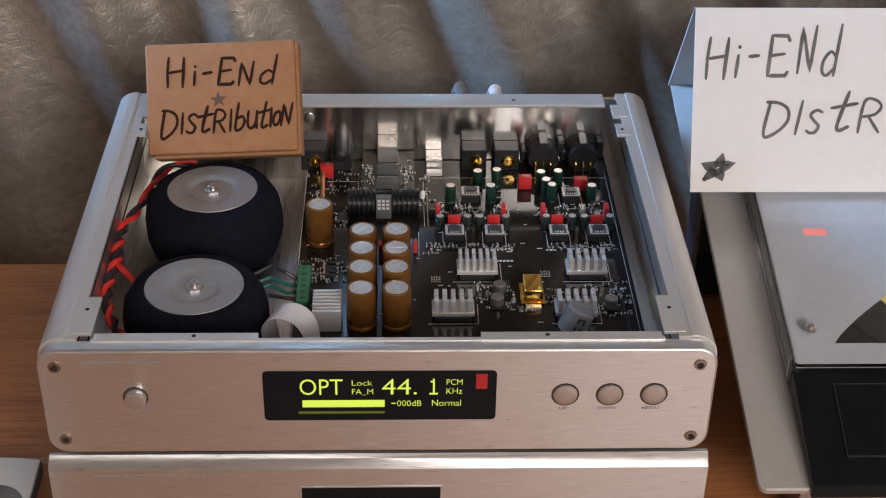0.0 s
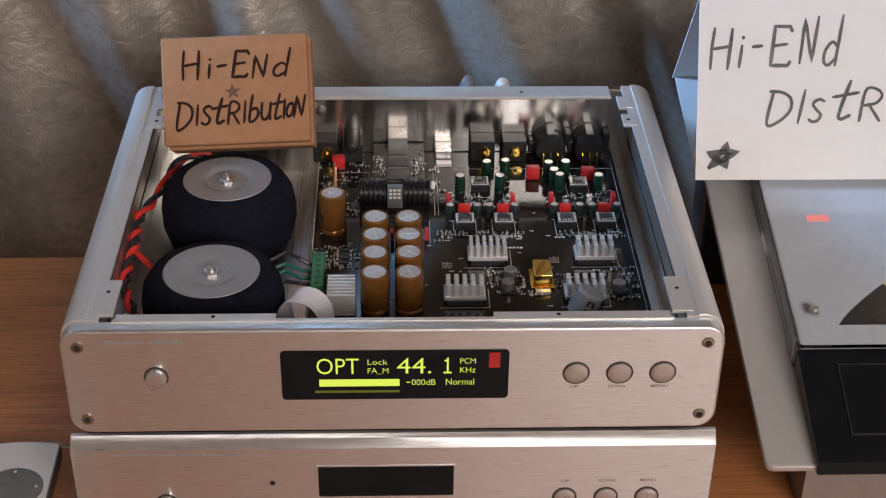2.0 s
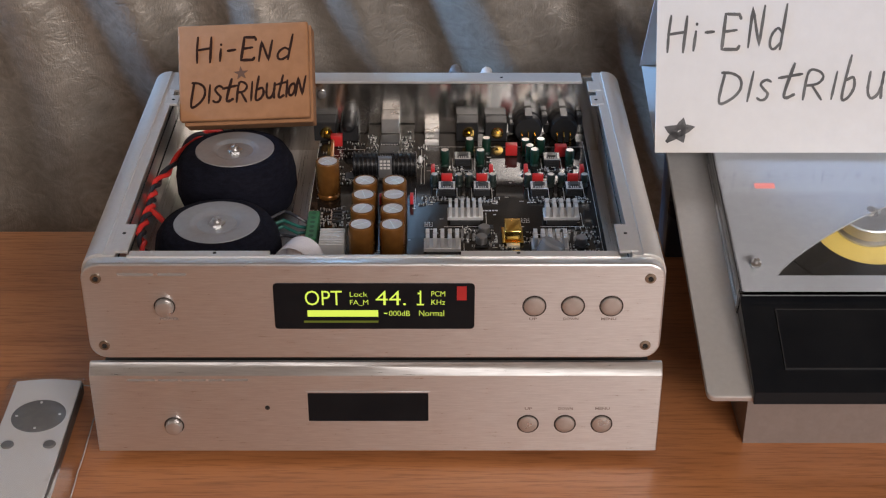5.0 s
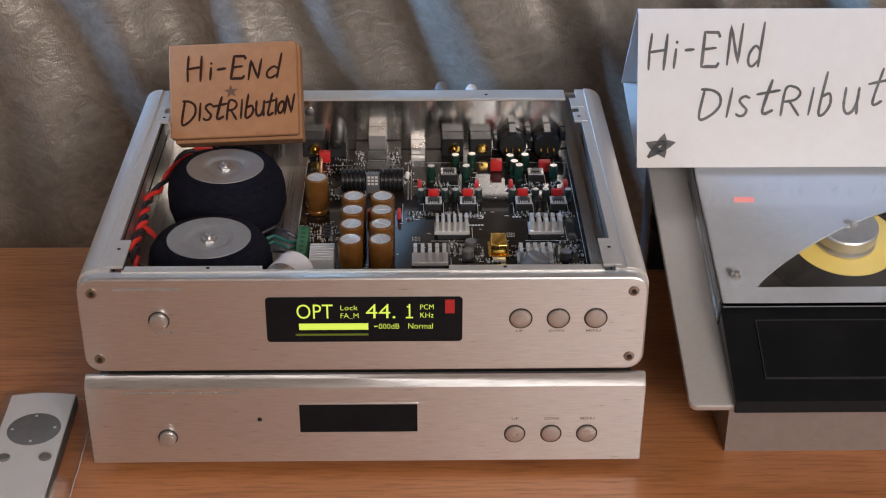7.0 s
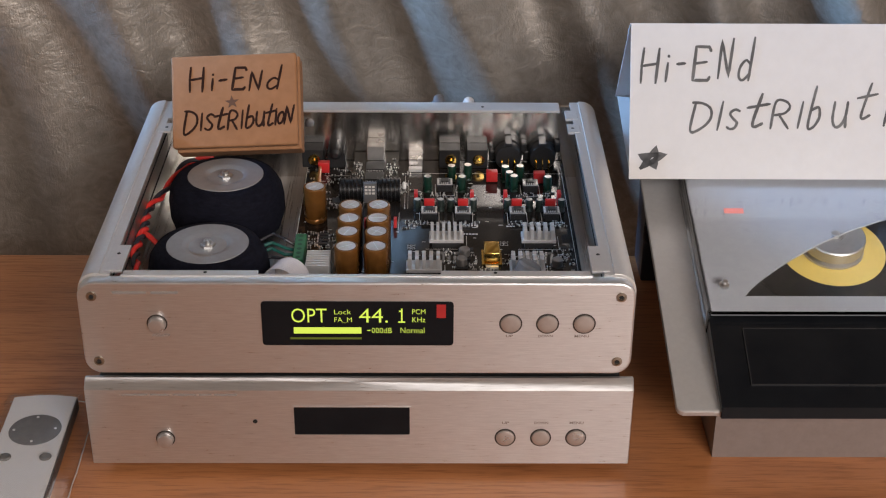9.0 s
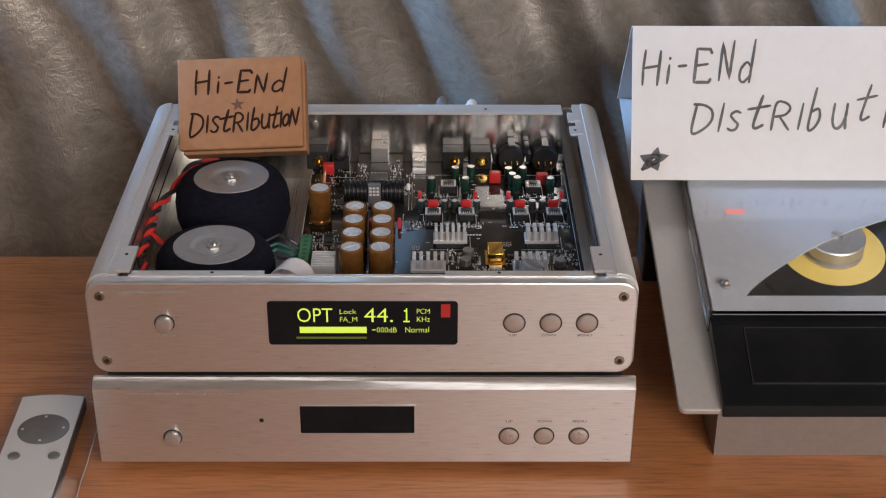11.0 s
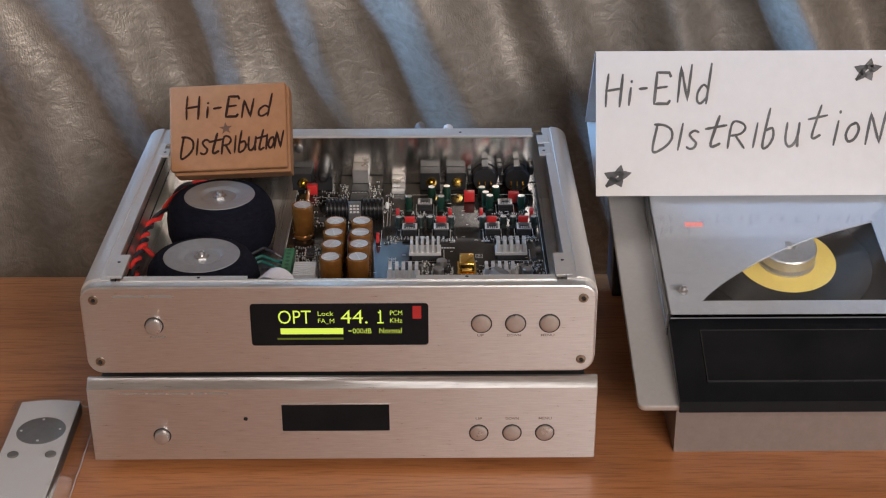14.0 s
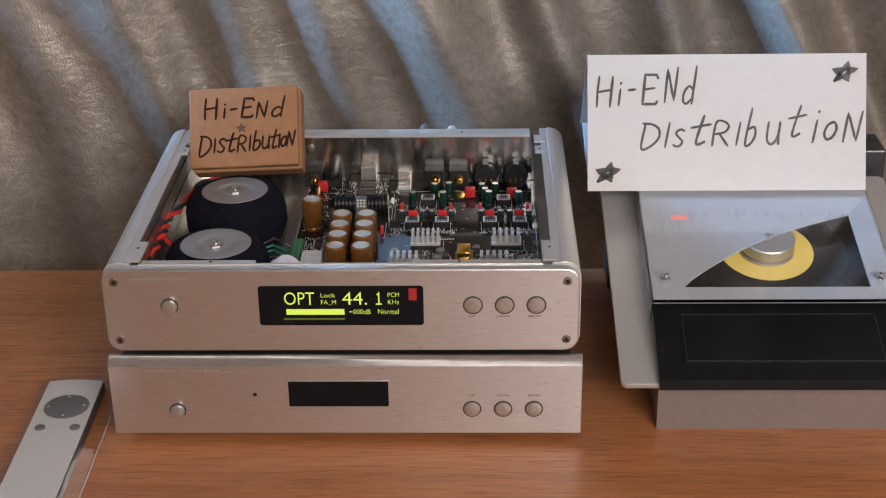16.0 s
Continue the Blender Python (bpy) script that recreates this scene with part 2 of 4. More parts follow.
structure("floor", box(-1.45, 2.0, -2.6, 0.60, -0.80, -0.75), FLOOR, "brown wooden floor of the room")
structure("ceiling", box(-1.45, 2.0, -2.6, 0.60, 1.80, 1.85), CEILING, "plain unseen ceiling, darkened to dim reflections")
structure("wall_back", box(-1.45, 2.0, 0.50, 0.60, -0.75, 1.80), WALL, "plain cream wall behind the curtain")
structure("wall_right", box(1.9, 2.0, -2.5, 0.50, -0.75, 1.80), WALL, "plain cream side wall")


def wall_with_window(a0, a1, w0, w1, z0, z1, place):
    """A wall of four pieces round an opening; place maps (along from, along to) and (z from, z to) to a box."""
    bm = place(a0, w0, -0.75, 1.80, None)
    place(w1, a1, -0.75, 1.80, bm)
    place(w0, w1, -0.75, z0, bm)
    place(w0, w1, z1, 1.80, bm)
    return bm


structure("wall_left", wall_with_window(-2.5, 0.50, -0.25, 0.45, 0.35, 1.35, lambda a, b, c, d, bm: box(-1.45, -1.35, a, b, c, d, bm=bm)), WALL, "plain cream wall with a window opening")
structure("wall_front", wall_with_window(-1.45, 2.0, 0.18, 1.82, 0.98, 1.76, lambda a, b, c, d, bm: box(a, b, -2.6, -2.5, c, d, bm=bm)), WALL, "plain cream wall with a window opening")

# curtain: deep uneven folds, falling behind the table
FOLDS = [(-0.80, 0.030, 0.045, 0.3), (-0.66, 0.030, 0.045, 0.3), (-0.53, 0.026, 0.045, 0.25), (-0.425, 0.022, 0.040, 0.25), (-0.318, 0.022, 0.042, 0.28),
         (-0.212, 0.024, 0.040, 0.36), (-0.118, 0.024, 0.028, 0.35), (-0.043, 0.026, 0.030, 0.40), (0.064, 0.044, 0.048, 0.42), (0.168, 0.042, 0.034, 0.42),
         (0.262, 0.040, 0.032, 0.35), (0.368, 0.048, 0.034, 0.50), (0.475, 0.040, 0.034, 0.3), (0.58, 0.040, 0.036, 0.3), (0.69, 0.040, 0.036, 0.2)]


def curtain_y(x, z):
    y = 0.410
    for k, (cx, amp, w, slant) in enumerate(FOLDS):
        zz = max(-0.25, min(0.6, z - 0.17))
        c = cx - slant * zz + 0.006 * math.sin(z * 13 + k * 1.7)
        d = (x - c) / (w * (1.0 + 0.25 * math.sin(z * 6 + k)))
        y -= amp * (1.0 + 0.22 * math.sin(z * 7 + k * 2.3)) * math.exp(-d * d)
    return y + 0.010 * noise.noise((x * 10, z * 6, 3.0)) + 0.005 * noise.noise((x * 24 + z * 9, z * 8, 9.0)) + 0.0012 * noise.noise((x * 34, z * 24, 5.0))


bm = bmesh.new()
NX, NZ = 380, 300
grid = [[bm.verts.new((-0.9 + 1.7 * i / NX, curtain_y(-0.9 + 1.7 * i / NX, -0.7 + 1.9 * j / NZ), -0.7 + 1.9 * j / NZ)) for i in range(NX + 1)] for j in range(NZ + 1)]
for j in range(NZ):
    for i in range(NX):
        bm.faces.new((grid[j][i], grid[j][i + 1], grid[j + 1][i + 1], grid[j + 1][i]))
ob = part("curtain", bm, CURTAIN, smooth=True)
tagged(ob, "grey-brown damask curtain hanging in deep folds behind the table", "curtain")
sol = ob.modifiers.new("thickness", "SOLIDIFY")
sol.thickness = 0.0012

# table
table = thing("table", "brown oak-veneer table with a plain flat top", "table", (0, -0.1, -0.75))
part("tabletop", box(-0.85, 0.85, -0.55, 0.276, -0.032, 0.0, 0.002), WOOD, table)
for x in (-0.78, 0.78):
    for y in (-0.48, 0.2):
        part("leg", box(x - 0.03, x + 0.03, y - 0.03, y + 0.03, -0.75, -0.032, 0.003), WOOD, table)

# ---- lower amplifier box ----
lower = thing("preamplifier", "silver aluminium hi-fi unit with a small dark display", "hi-fi unit", (0, 0.12, 0.0))
prof = [(0.0095, 0.007), (0.002, 0.007), (0.002, 0.0605), (0.0075, 0.066), (0.0095, 0.066)]
YZ = Matrix(((0, 0, 1, 0), (1, 0, 0, 0), (0, 1, 0, 0), (0, 0, 0, 1)))
part("front_panel", extrude_poly(prof, 0.327, Matrix.Translation((-0.1635, 0, 0)) @ YZ, bev=0.0006), ALU_PANEL, lower)
part("body", box(-0.156, 0.156, 0.0095, 0.250, 0.008, 0.0645, 0.001), mottled("dark anodised casing", (0.02, 0.02, 0.021), (0.03, 0.03, 0.03), 0.5, 0.3, 200), lower)
for x in (-0.13, 0.13):
    for y in (0.035, 0.22):
        part("foot", lathe([(0.018, 0), (0.019, 0.001), (0.019, 0.008)], 20, m=Matrix.Translation((x, y, 0))), BLACK_RUBBER, lower)
part("display_window", front_plate(-0.0395, 0.0298, 0.0287, 0.0487, 0.0019, 0.006, 0.0006), BLACK_GLOSS, lower)
rim = bmesh.new()
for a in ((-0.0402, 0.0305, 0.0487, 0.0494), (-0.0402, 0.0305, 0.0280, 0.0287), (-0.0402, -0.0395, 0.0287, 0.0487), (0.0298, 0.0305, 0.0287, 0.0487)):
    box(a[0], a[1], 0.0016, 0.003, a[2], a[3], bm=rim)
part("window_frame", rim, ALU_PANEL, lower)
FACE = Matrix.Rotation(radians(90), 4, "X")


def knob(parent, name, x, z, y, r, proud, mat, label=""):
    b = part(name, lathe([(r * 0.98, -0.002), (r, proud * 0.6), (r * 0.96, proud * 0.85), (r * 0.86, proud), (r * 0.5, proud * 1.08), (0, proud * 1.10)], 32,
                         m=Matrix.Translation((x, y, z)) @ FACE), mat, parent, label, True)
    # solid dark ring paints the shade in the gap round the button
    part("gap_ring", lathe([(r + 0.0009, -0.001), (r + 0.0009, 0.00025), (r + 0.0001, 0.00025), (r + 0.0001, -0.001)], 32, m=Matrix.Translation((x, y, z)) @ FACE), GAP_SHADE, b)
    return b


for x in (0.0875, 0.109, 0.1303):
    knob(lower, "button", x, 0.0265, 0.002, 0.0055, 0.0012, BUTTON)
knob(lower, "power_button", -0.1178, 0.0255, 0.002, 0.0049, 0.0040, BUTTON)
part("sensor_hole", lathe([(0.0014, -0.001), (0.0014, 0.0003), (0, 0.0003)], 16, m=Matrix.Translation((-0.063, 0.002, 0.0382)) @ FACE), HOLE_SHADE, lower)
for txt, x in (("UP", 0.0875), ("DOWN", 0.109), ("MENU", 0.1303)):
    w = 0.00105 * len(txt)
    part("lettering", letters_front(txt, x - w, x + w, 0.0365, 0.0384, 0.00185, offset=0.02), DARK_INK, lower)
bars = bmesh.new()
for a, b2 in ((-0.142, -0.126), (-0.1245, -0.113), (-0.111, -0.097), (-0.0955, -0.088), (-0.0865, -0.073)):
    box(a, b2, 0.0019, 0.003, 0.0568, 0.0580, bm=bars)
part("engraved_lettering", bars, FAINT_INK, lower)

# ---- upper unit with its lid off ----
dac = thing("open_amplifier", "silver aluminium hi-fi unit with its top cover removed", "hi-fi unit", (0, 0.13, 0.066))
part("front_panel", front_plate(-0.16, 0.16, 0.0740, 0.1358, 0.0, 0.0085, 0.010, bev=0.0012), ALU_PANEL, dac)


def rail(side):
    s = []
    for x, z in [(0.157, 0.0765)]:
        s.append((x, z))
    s.append((0.1612, 0.0800))
    for i in range(13):
        a = radians(90 * i / 12)
        s.append((0.1480 + 0.0132 * math.cos(a) ** 0.85 if i < 12 else 0.1480, 0.1238 + 0.0135 * math.sin(a) ** 0.85))
    s += [(0.1478, 0.1365), (0.1418, 0.1365), (0.1418, 0.1346), (0.1520, 0.1346), (0.1520, 0.127), (0.1505, 0.127), (0.1505, 0.104), (0.1525, 0.104), (0.1525, 0.0765)]
    pts = [(side * x, z) for x, z in s]
    return extrude_poly(pts, 0.2485, Matrix.Translation((0, 0.0086, 0)) @ FRONT, bev=0.0)


for side in (-1, 1):
    r = part("side_rail", rail(side), ALU_MATT, dac, smooth=True)
    for y0, y1, x0 in ((0.0125, 0.0425, 0.1352), (0.205, 0.2185, 0.1370), (0.2275, 0.2420, 0.1370)):
        a, b2 = sorted((side * x0, side * 0.1455))
        t = part("corner_tab", box(a, b2, y0, y1, 0.1350, 0.1368, 0.0002, 1), ALU_MATT, r)
    for y in (0.032, 0.2115):
        part("screw_hole", lathe([(0.0011, 0.1360), (0.0011, 0.13695), (0, 0.13695)], 10, m=Matrix.Translation((side * 0.1405, y, 0))), HOLE_SHADE, r)
LINER = brushed("dull inner wall", (0.80, 0.77, 0.73), 0.40, (900, 10, 900))
for side in (-1, 1):
    a, b2 = sorted((side * 0.1490, side * 0.1503))
    ln = part("inner_liner", box(a, b2, 0.0130, 0.2530, 0.0790, 0.1262), LINER, dac, "dull grey inner side wall")
    a, b2 = sorted((side * 0.1486, side * 0.1494))
    for z in (0.0985, 0.1130):
        part("groove", box(a, b2, 0.0135, 0.2525, z, z + 0.0016), HOLE_SHADE, ln)
part("bottom_plate", box(-0.1524, 0.1524, 0.0086, 0.256, 0.0765, 0.0785), ALU_INNER, dac)
rear = part("rear_panel", box(-0.1504, 0.1504, 0.2535, 0.2565, 0.0785, 0.1345), STEEL_POLISHED, dac, "mirror-bright inner face")
part("rear_lip", box(-0.134, 0.134, 0.2420, 0.2568, 0.1347, 0.1366, 0.0003, 1), ALU_MATT, dac)
part("lip_hole", lathe([(0.0011, 0.136), (0.0011, 0.13675), (0, 0.13675)], 10, m=Matrix.Translation((0.079, 0.2485, 0))), HOLE_SHADE, dac)
lip = box(-0.1352, 0.1352, 0.0070, 0.0092, 0.128, 0.1363)
box(-0.1340, -0.0570, 0.0068, 0.0128, 0.1349, 0.1366, bm=lip)
box(0.0480, 0.1340, 0.0068, 0.0128, 0.1349, 0.1366, bm=lip)
part("front_lip", lip, ALU_MATT, dac)
for x in (-0.0872, 0.0795):
    part("lip_hole", lathe([(0.0011, 0.136), (0.0011, 0.13675), (0, 0.13675)], 10, m=Matrix.Translation((x, 0.0105, 0))), HOLE_SHADE, dac)
part("rear_screw", lathe([(0.0034, -0.001), (0.0034, 0.0004), (0.0028, 0.0012), (0.0012, 0.0016), (0, 0.0016)], 20, m=Matrix.Translation((-0.0455, 0.2535, 0.1215)) @ FACE), CHROME, dac, "bright screw head", True)
for x in (-0.125, 0.125):
    for y in (0.035, 0.225):
        part("foot", lathe([(0.017, 0.0645), (0.019, 0.0665), (0.019, 0.0765)], 20, m=Matrix.Translation((x, y, 0))), BLACK_RUBBER, dac)
for x in (-0.1515, 0.1515):
    for z in (0.0828, 0.1266):
        M = Matrix.Translation((x, 0, z)) @ FACE
        s = part("panel_screw", lathe([(0.0031, -0.001), (0.0031, 0.0004), (0.0028, 0.0009), (0.0017, 0.0010), (0.0015, 0.0002), (0, 0.0002)], 20, m=M), SCREW_DARK, dac, smooth=True)
        part("hex_socket", lathe([(0.0014, -0.0005), (0.0014, 0.0005), (0, 0.0005)], 6, m=M), HOLE_SHADE, s)
for x in (0.0885, 0.1098, 0.1310):
    knob(dac, "button", x, 0.1088, 0.0, 0.0058, 0.0012, BUTTON)
knob(dac, "power_button", -0.1155, 0.1085, 0.0, 0.0051, 0.0040, BUTTON)
for txt, x in (("UP", 0.0880), ("DOWN", 0.1090), ("MENU", 0.1300), ("POWER", -0.1135)):
    w = 0.00105 * len(txt)
    part("lettering", letters_front(txt, x - w, x + w, 0.0996, 0.1013, -0.00015, offset=0.02), DARK_INK, dac)
bars = bmesh.new()
for a, b2 in ((-0.1395, -0.1200), (-0.1175, -0.1020)):
    box(a, b2, -0.0001, 0.001, 0.1283, 0.1299, bm=bars)
part("engraved_lettering", bars, FAINT_INK, dac)

# its lit display
disp = part("display_window", front_plate(-0.0552, 0.0555, 0.0940, 0.1236, -0.0004, 0.004, 0.0022), BLACK_GLOSS, dac, "black display glass with lit yellow-green text")


def dx(c):
    return -0.055 + (c / 1.76 - 30) * 0.0003157


def dz(c):
    return 0.1235 - (c / 1.76 - 25) * 0.000364


for txt, a, b2, top, low, off in (("OPT", 148, 262, 65, 111, -0.004), ("Lock", 286, 340, 69, 84, -0.008), ("FA_M", 286, 342, 94, 112, -0.008), ("44.", 365, 458, 65, 111, -0.004),
                                  ("1", 500, 505, 65, 111, 0.0), ("PCM", 536, 578, 67, 83, -0.008), ("KHz", 536, 578, 93, 109, -0.008),
                                  ("-", 390, 401, 135, 138, 0.0), ("000dB", 405, 470, 128, 145, -0.008), ("Normal", 498, 575, 127, 145, -0.008)):
    part("display_text", letters_front(txt, dx(a), dx(b2), dz(low), dz(top), -0.0006, offset=off), OLED, disp)
one = box(dx(491), dx(513), -0.00065, -0.0002, dz(111), dz(107))
box(dx(494), dx(501), -0.00065, -0.0002, dz(76), dz(72), bm=one)
part("display_text", one, OLED, disp)
part("level_bar", box(dx(154), dx(372), -0.00065, -0.0002, dz(147), dz(127)), OLED, disp)
part("level_bar_shadow", box(dx(142), dx(372), -0.00065, -0.0002, dz(166), dz(160)), OLED_DIM, disp)
part("red_sticker", box(dx(614), dx(644), -0.0007, -0.0002, dz(95), dz(52)), mottled("red sticker", (0.42, 0.02, 0.02), (0.36, 0.02, 0.02), 0.5), disp)

# ---- disc player ----
SL = 0.25
player = thing("disc_player", "grey metal top-loading disc player with a sloping top", "disc player", (0.303, 0.12, 0.0))
LID_Z0 = 0.0715


def slab_yz(pts, x0, x1, bev=0.0):
    return extrude_poly(pts, x1 - x0, Matrix.Translation((x0, 0, 0)) @ YZ, bev=bev)


TILT = math.atan(SL)
PT = Matrix.Translation((0, -0.002, 0.0485)) @ Matrix.Rotation(TILT, 4, "X")
BASE_GREY = mottled("warm grey lacquer", (0.28, 0.235, 0.215), (0.25, 0.21, 0.19), 0.5, 0.4, 200, 0.05)
PLATE_GREY = mottled("satin anodised plate", (0.60, 0.59, 0.58), (0.56, 0.55, 0.54), 0.38, 0.55, 300, 0.08, 0.04)
part("top_plate", extrude_poly(round_rect(0.1895, 0.4165, 0.0, 0.236, 0.005), 0.0045, PT @ Matrix.Translation((0, 0, -0.0045)), bev=0.001), PLATE_GREY, player)
part("base", slab_yz([(0.018, 0.0), (0.018, 0.0470), (0.225, 0.0985), (0.225, 0.0)], 0.218, 0.388), BASE_GREY, player)
part("display_housing", slab_yz([(-0.0045, 0.0452), (-0.0045, 0.0533), (0.0600, 0.0787), (0.0640, 0.0787), (0.0640, 0.0670), (-0.0024, 0.0495), (-0.0024, 0.0452)], 0.2155, 0.3905, 0.0004), BLACK_GLOSS, player)
# the display glass lies in the sloping face, in a thin frame
A0, A1 = Vector((0, 0.0105, 0.05922)), Vector((0, 0.0490, 0.07438))
up = (A1 - A0).normalized()
nor = Vector((0, -up.z, up.y))
GM = Matrix(((1, 0, 0, 0), (0, up.y, nor.y, A0.y), (0, up.z, nor.z, A0.z), (0, 0, 0, 1)))
glass_len = (A1 - A0).length
part("display_glass", extrude_poly(round_rect(0.2355, 0.3705, 0, glass_len, 0.0008, 2), 0.0009, GM), BLACK_GLOSS, player)
fr = bmesh.new()
for a in ((0.2350, 0.2355, 0, glass_len), (0.3705, 0.3710, 0, glass_len), (0.2350, 0.3710, -0.0005, 0), (0.2350, 0.3710, glass_len, glass_len + 0.0005)):
    box(a[0], a[1], a[2], a[3], 0, 0.0012, bm=fr, m=GM)
part("display_frame", fr, mottled("dark frame", (0.030, 0.030, 0.032), (0.024, 0.024, 0.026), 0.3), player)

# loading lid: clear sheet over a grey mask with an arched opening, thumbscrews, and the well under it
SL2 = 0.24
T2 = math.atan(SL2)
LM = Matrix.Translation((0, 0.0, LID_Z0)) @ Matrix.Rotation(T2, 4, "X")
ky = 1 / math.cos(T2)
LF, LB = 0.055 * ky, 0.2300 * ky


def arch(x):
    t = (x - 0.239) / (0.3722 - 0.239)
    return (0.0690 + (0.151 - 0.069) * (t ** 0.80)) * ky + 0.012 * math.sin(math.pi * t) * 0.55


bm = bmesh.new()
xs = [0.2165, 0.239] + [0.239 + (0.3722 - 0.239) * i / 28 for i in range(1, 29)] + [0.3895]
zt = -0.0032
for layer in range(2):
    z = zt - 0.0015 * layer
    for a, b2 in zip(xs, xs[1:]):
        inside = a >= 0.239 - 1e-6 and b2 <= 0.3722 + 1e-6
        spans = [((LF, 0.069 * ky), (LF, 0.069 * ky)), ((arch(a), LB), (arch(b2), LB))] if inside else [((LF, LB), (LF, LB))]
        for (l0, l1), (r0, r1) in spans:
            bm.faces.new([bm.verts.new(p) for p in ((a, l0, z), (b2, r0, z), (b2, r1, z), (a, l1, z))])
# the mask's cut edge
edge = [(0.239, 0.069 * ky)] + [(x, arch(x)) for x in xs[1:-1]] + [(0.3722, 0.069 * ky)]
for (a, ya), (b2, yb) in zip(edge, edge[1:] + edge[:1]):
    bm.faces.new([bm.verts.new(p) for p in ((a, ya, zt), (b2, yb, zt), (b2, yb, zt - 0.0015), (a, ya, zt - 0.0015))])
bm.transform(LM)
bmesh.ops.remove_doubles(bm, verts=bm.verts, dist=1e-6)
MASK_GREY = mottled("silver-grey mask paint", (0.36, 0.36, 0.375), (0.33, 0.33, 0.345), 0.45, 0.3, 250, 0.03)
lid = part("lid_mask", bm, MASK_GREY, player)
CLEAR = material("clear acrylic", (0.95, 0.98, 1.0), 0.03)
CLEAR.node_tree.nodes["Principled BSDF"].inputs["Transmission Weight"].default_value = 1.0
CLEAR.node_tree.nodes["Principled BSDF"].inputs["IOR"].default_value = 1.49
ob = part("lid_sheet", extrude_poly(round_rect(0.2150, 0.3910, LF - 0.001, LB, 0.002, 3), 0.0030, LM @ Matrix.Translation((0, 0, -0.003)), bev=0.0004), CLEAR, player, "clear acrylic sheet")
ob.visible_shadow = False
for x in (0.2150, 0.3860):
    ob = part("lid_side", extrude_poly(round_rect(x, x + 0.005, LF, LB, 0.001, 2), 0.0155, LM @ Matrix.Translation((0, 0, -0.0200))), CLEAR, player, "clear acrylic side wall")
    ob.visible_shadow = False
part("lid_backing", slab_yz([(0.0645, 0.0655), (0.0645, 0.0825), (0.0660, 0.0825), (0.0660, 0.0655)], 0.2165, 0.3895), PLATE_GREY, player)
for x in (0.227, 0.380):
    part("thumbscrew", lathe([(0.0030, 0), (0.0032, 0.0004), (0.0032, 0.0016), (0.0022, 0.0020), (0.0016, 0.0022), (0.0018, 0.0046), (0.0012, 0.0050), (0, 0.0050)], 16,
                             m=LM @ Matrix.Translation((x, 0.0762 * ky, 0.0))), CHROME, player, "small bright thumbscrew", True)
part("red_label", box(0.2378, 0.2508, 0.1455 * ky, 0.1505 * ky, -0.00318, -0.00305, m=LM), mottled("red print", (0.80, 0.22, 0.18), (0.72, 0.19, 0.15), 0.6), player)
# well floor, disc, yellow label ring and clamp
# black walls added under the lid to keep light out of the well
for wx in (0.2215, 0.3840):
    part("well_blocker", box(wx, wx + 0.0015, 0.0668 * ky, 0.225 * ky, -0.0195, -0.0050, m=LM), BLACK_PLASTIC, player)
for wy in (0.0668, 0.2230):
    part("well_blocker", box(0.2230, 0.3840, wy * ky, wy * ky + 0.0015, -0.0195, -0.0050, m=LM), BLACK_PLASTIC, player)
part("well_floor", box(0.2205, 0.3855, 0.066 * ky, 0.225 * ky, -0.0212, -0.0193, m=LM), BLACK_PLASTIC, player)
DC = LM @ Matrix.Translation((0.308, 0.1262 * ky, -0.0186))
part("disc", lathe([(0.060, 0), (0.060, 0.0012), (0.0, 0.0012)], 64, m=DC), mottled("dark disc", (0.012, 0.012, 0.013), (0.016, 0.016, 0.017), 0.15), player, smooth=True)
part("disc_label", lathe([(0.0350, 0.0012), (0.0350, 0.00145), (0.012, 0.00145), (0.012, 0.0012)], 64, m=DC), mottled("yellow label", (0.70, 0.51, 0.13), (0.63, 0.45, 0.11), 0.45, 0, 300), player, "yellow label ring")
part("clamp", lathe([(0.0165, 0.0016), (0.0205, 0.0020), (0.0205, 0.0036), (0.0175, 0.0048), (0.0180, 0.0060), (0.0200, 0.0064), (0.0200, 0.0138), (0.0192, 0.0146), (0.006, 0.0146), (0.0045, 0.0133), (0.003, 0.0133), (0.0028, 0.0160), (0, 0.0163)], 40,
                    m=DC), mottled("turned aluminium", (0.52, 0.50, 0.48), (0.46, 0.44, 0.42), 0.40, 0.9, 300), player, "turned aluminium disc clamp", True)
# dark rear section of the player
part("rear_section", box(0.200, 0.420, 0.2360, 0.2740, 0.0, 0.1240, 0.0015), mottled("dark blue-black lacquer", (0.02, 0.022, 0.03), (0.03, 0.032, 0.04), 0.3), player, "dark rear section")

# ---- folded card sign on the lid ----
sign = thing("folded_sign", "white folded card sign with handwritten black words", "sign", (0.2825, 0.21, 0.116))
SX0, SX1 = 0.1765, 0.3893
F0, F1, B0 = Vector((0, 0.1745, 0.1161)), Vector((0, 0.2160, 0.2118)), Vector((0, 0.268, 0.1372))


def sheet(p, q, x0, x1, th=0.0006):
    d = (q - p).normalized()
    n = Vector((0, -d.z, d.y)) * th
    pts = [(p.y, p.z), (q.y, q.z), (q.y + n.y, q.z + n.z), (p.y + n.y, p.z + n.z)]
    return slab_yz(pts, x0, x1)


part("front_face", sheet(F0, F1, SX0, SX1), PAPER, sign)
part("back_face", sheet(B0, F1 + Vector((0, 0.0008, 0)), SX0 - 0.0004, SX1 + 0.0004), PAPER, sign)
part("base_face", sheet(F0 + Vector((0, 0.0008, 0.0001)), B0, SX0 + 0.001, SX1 - 0.001), PAPER, sign)


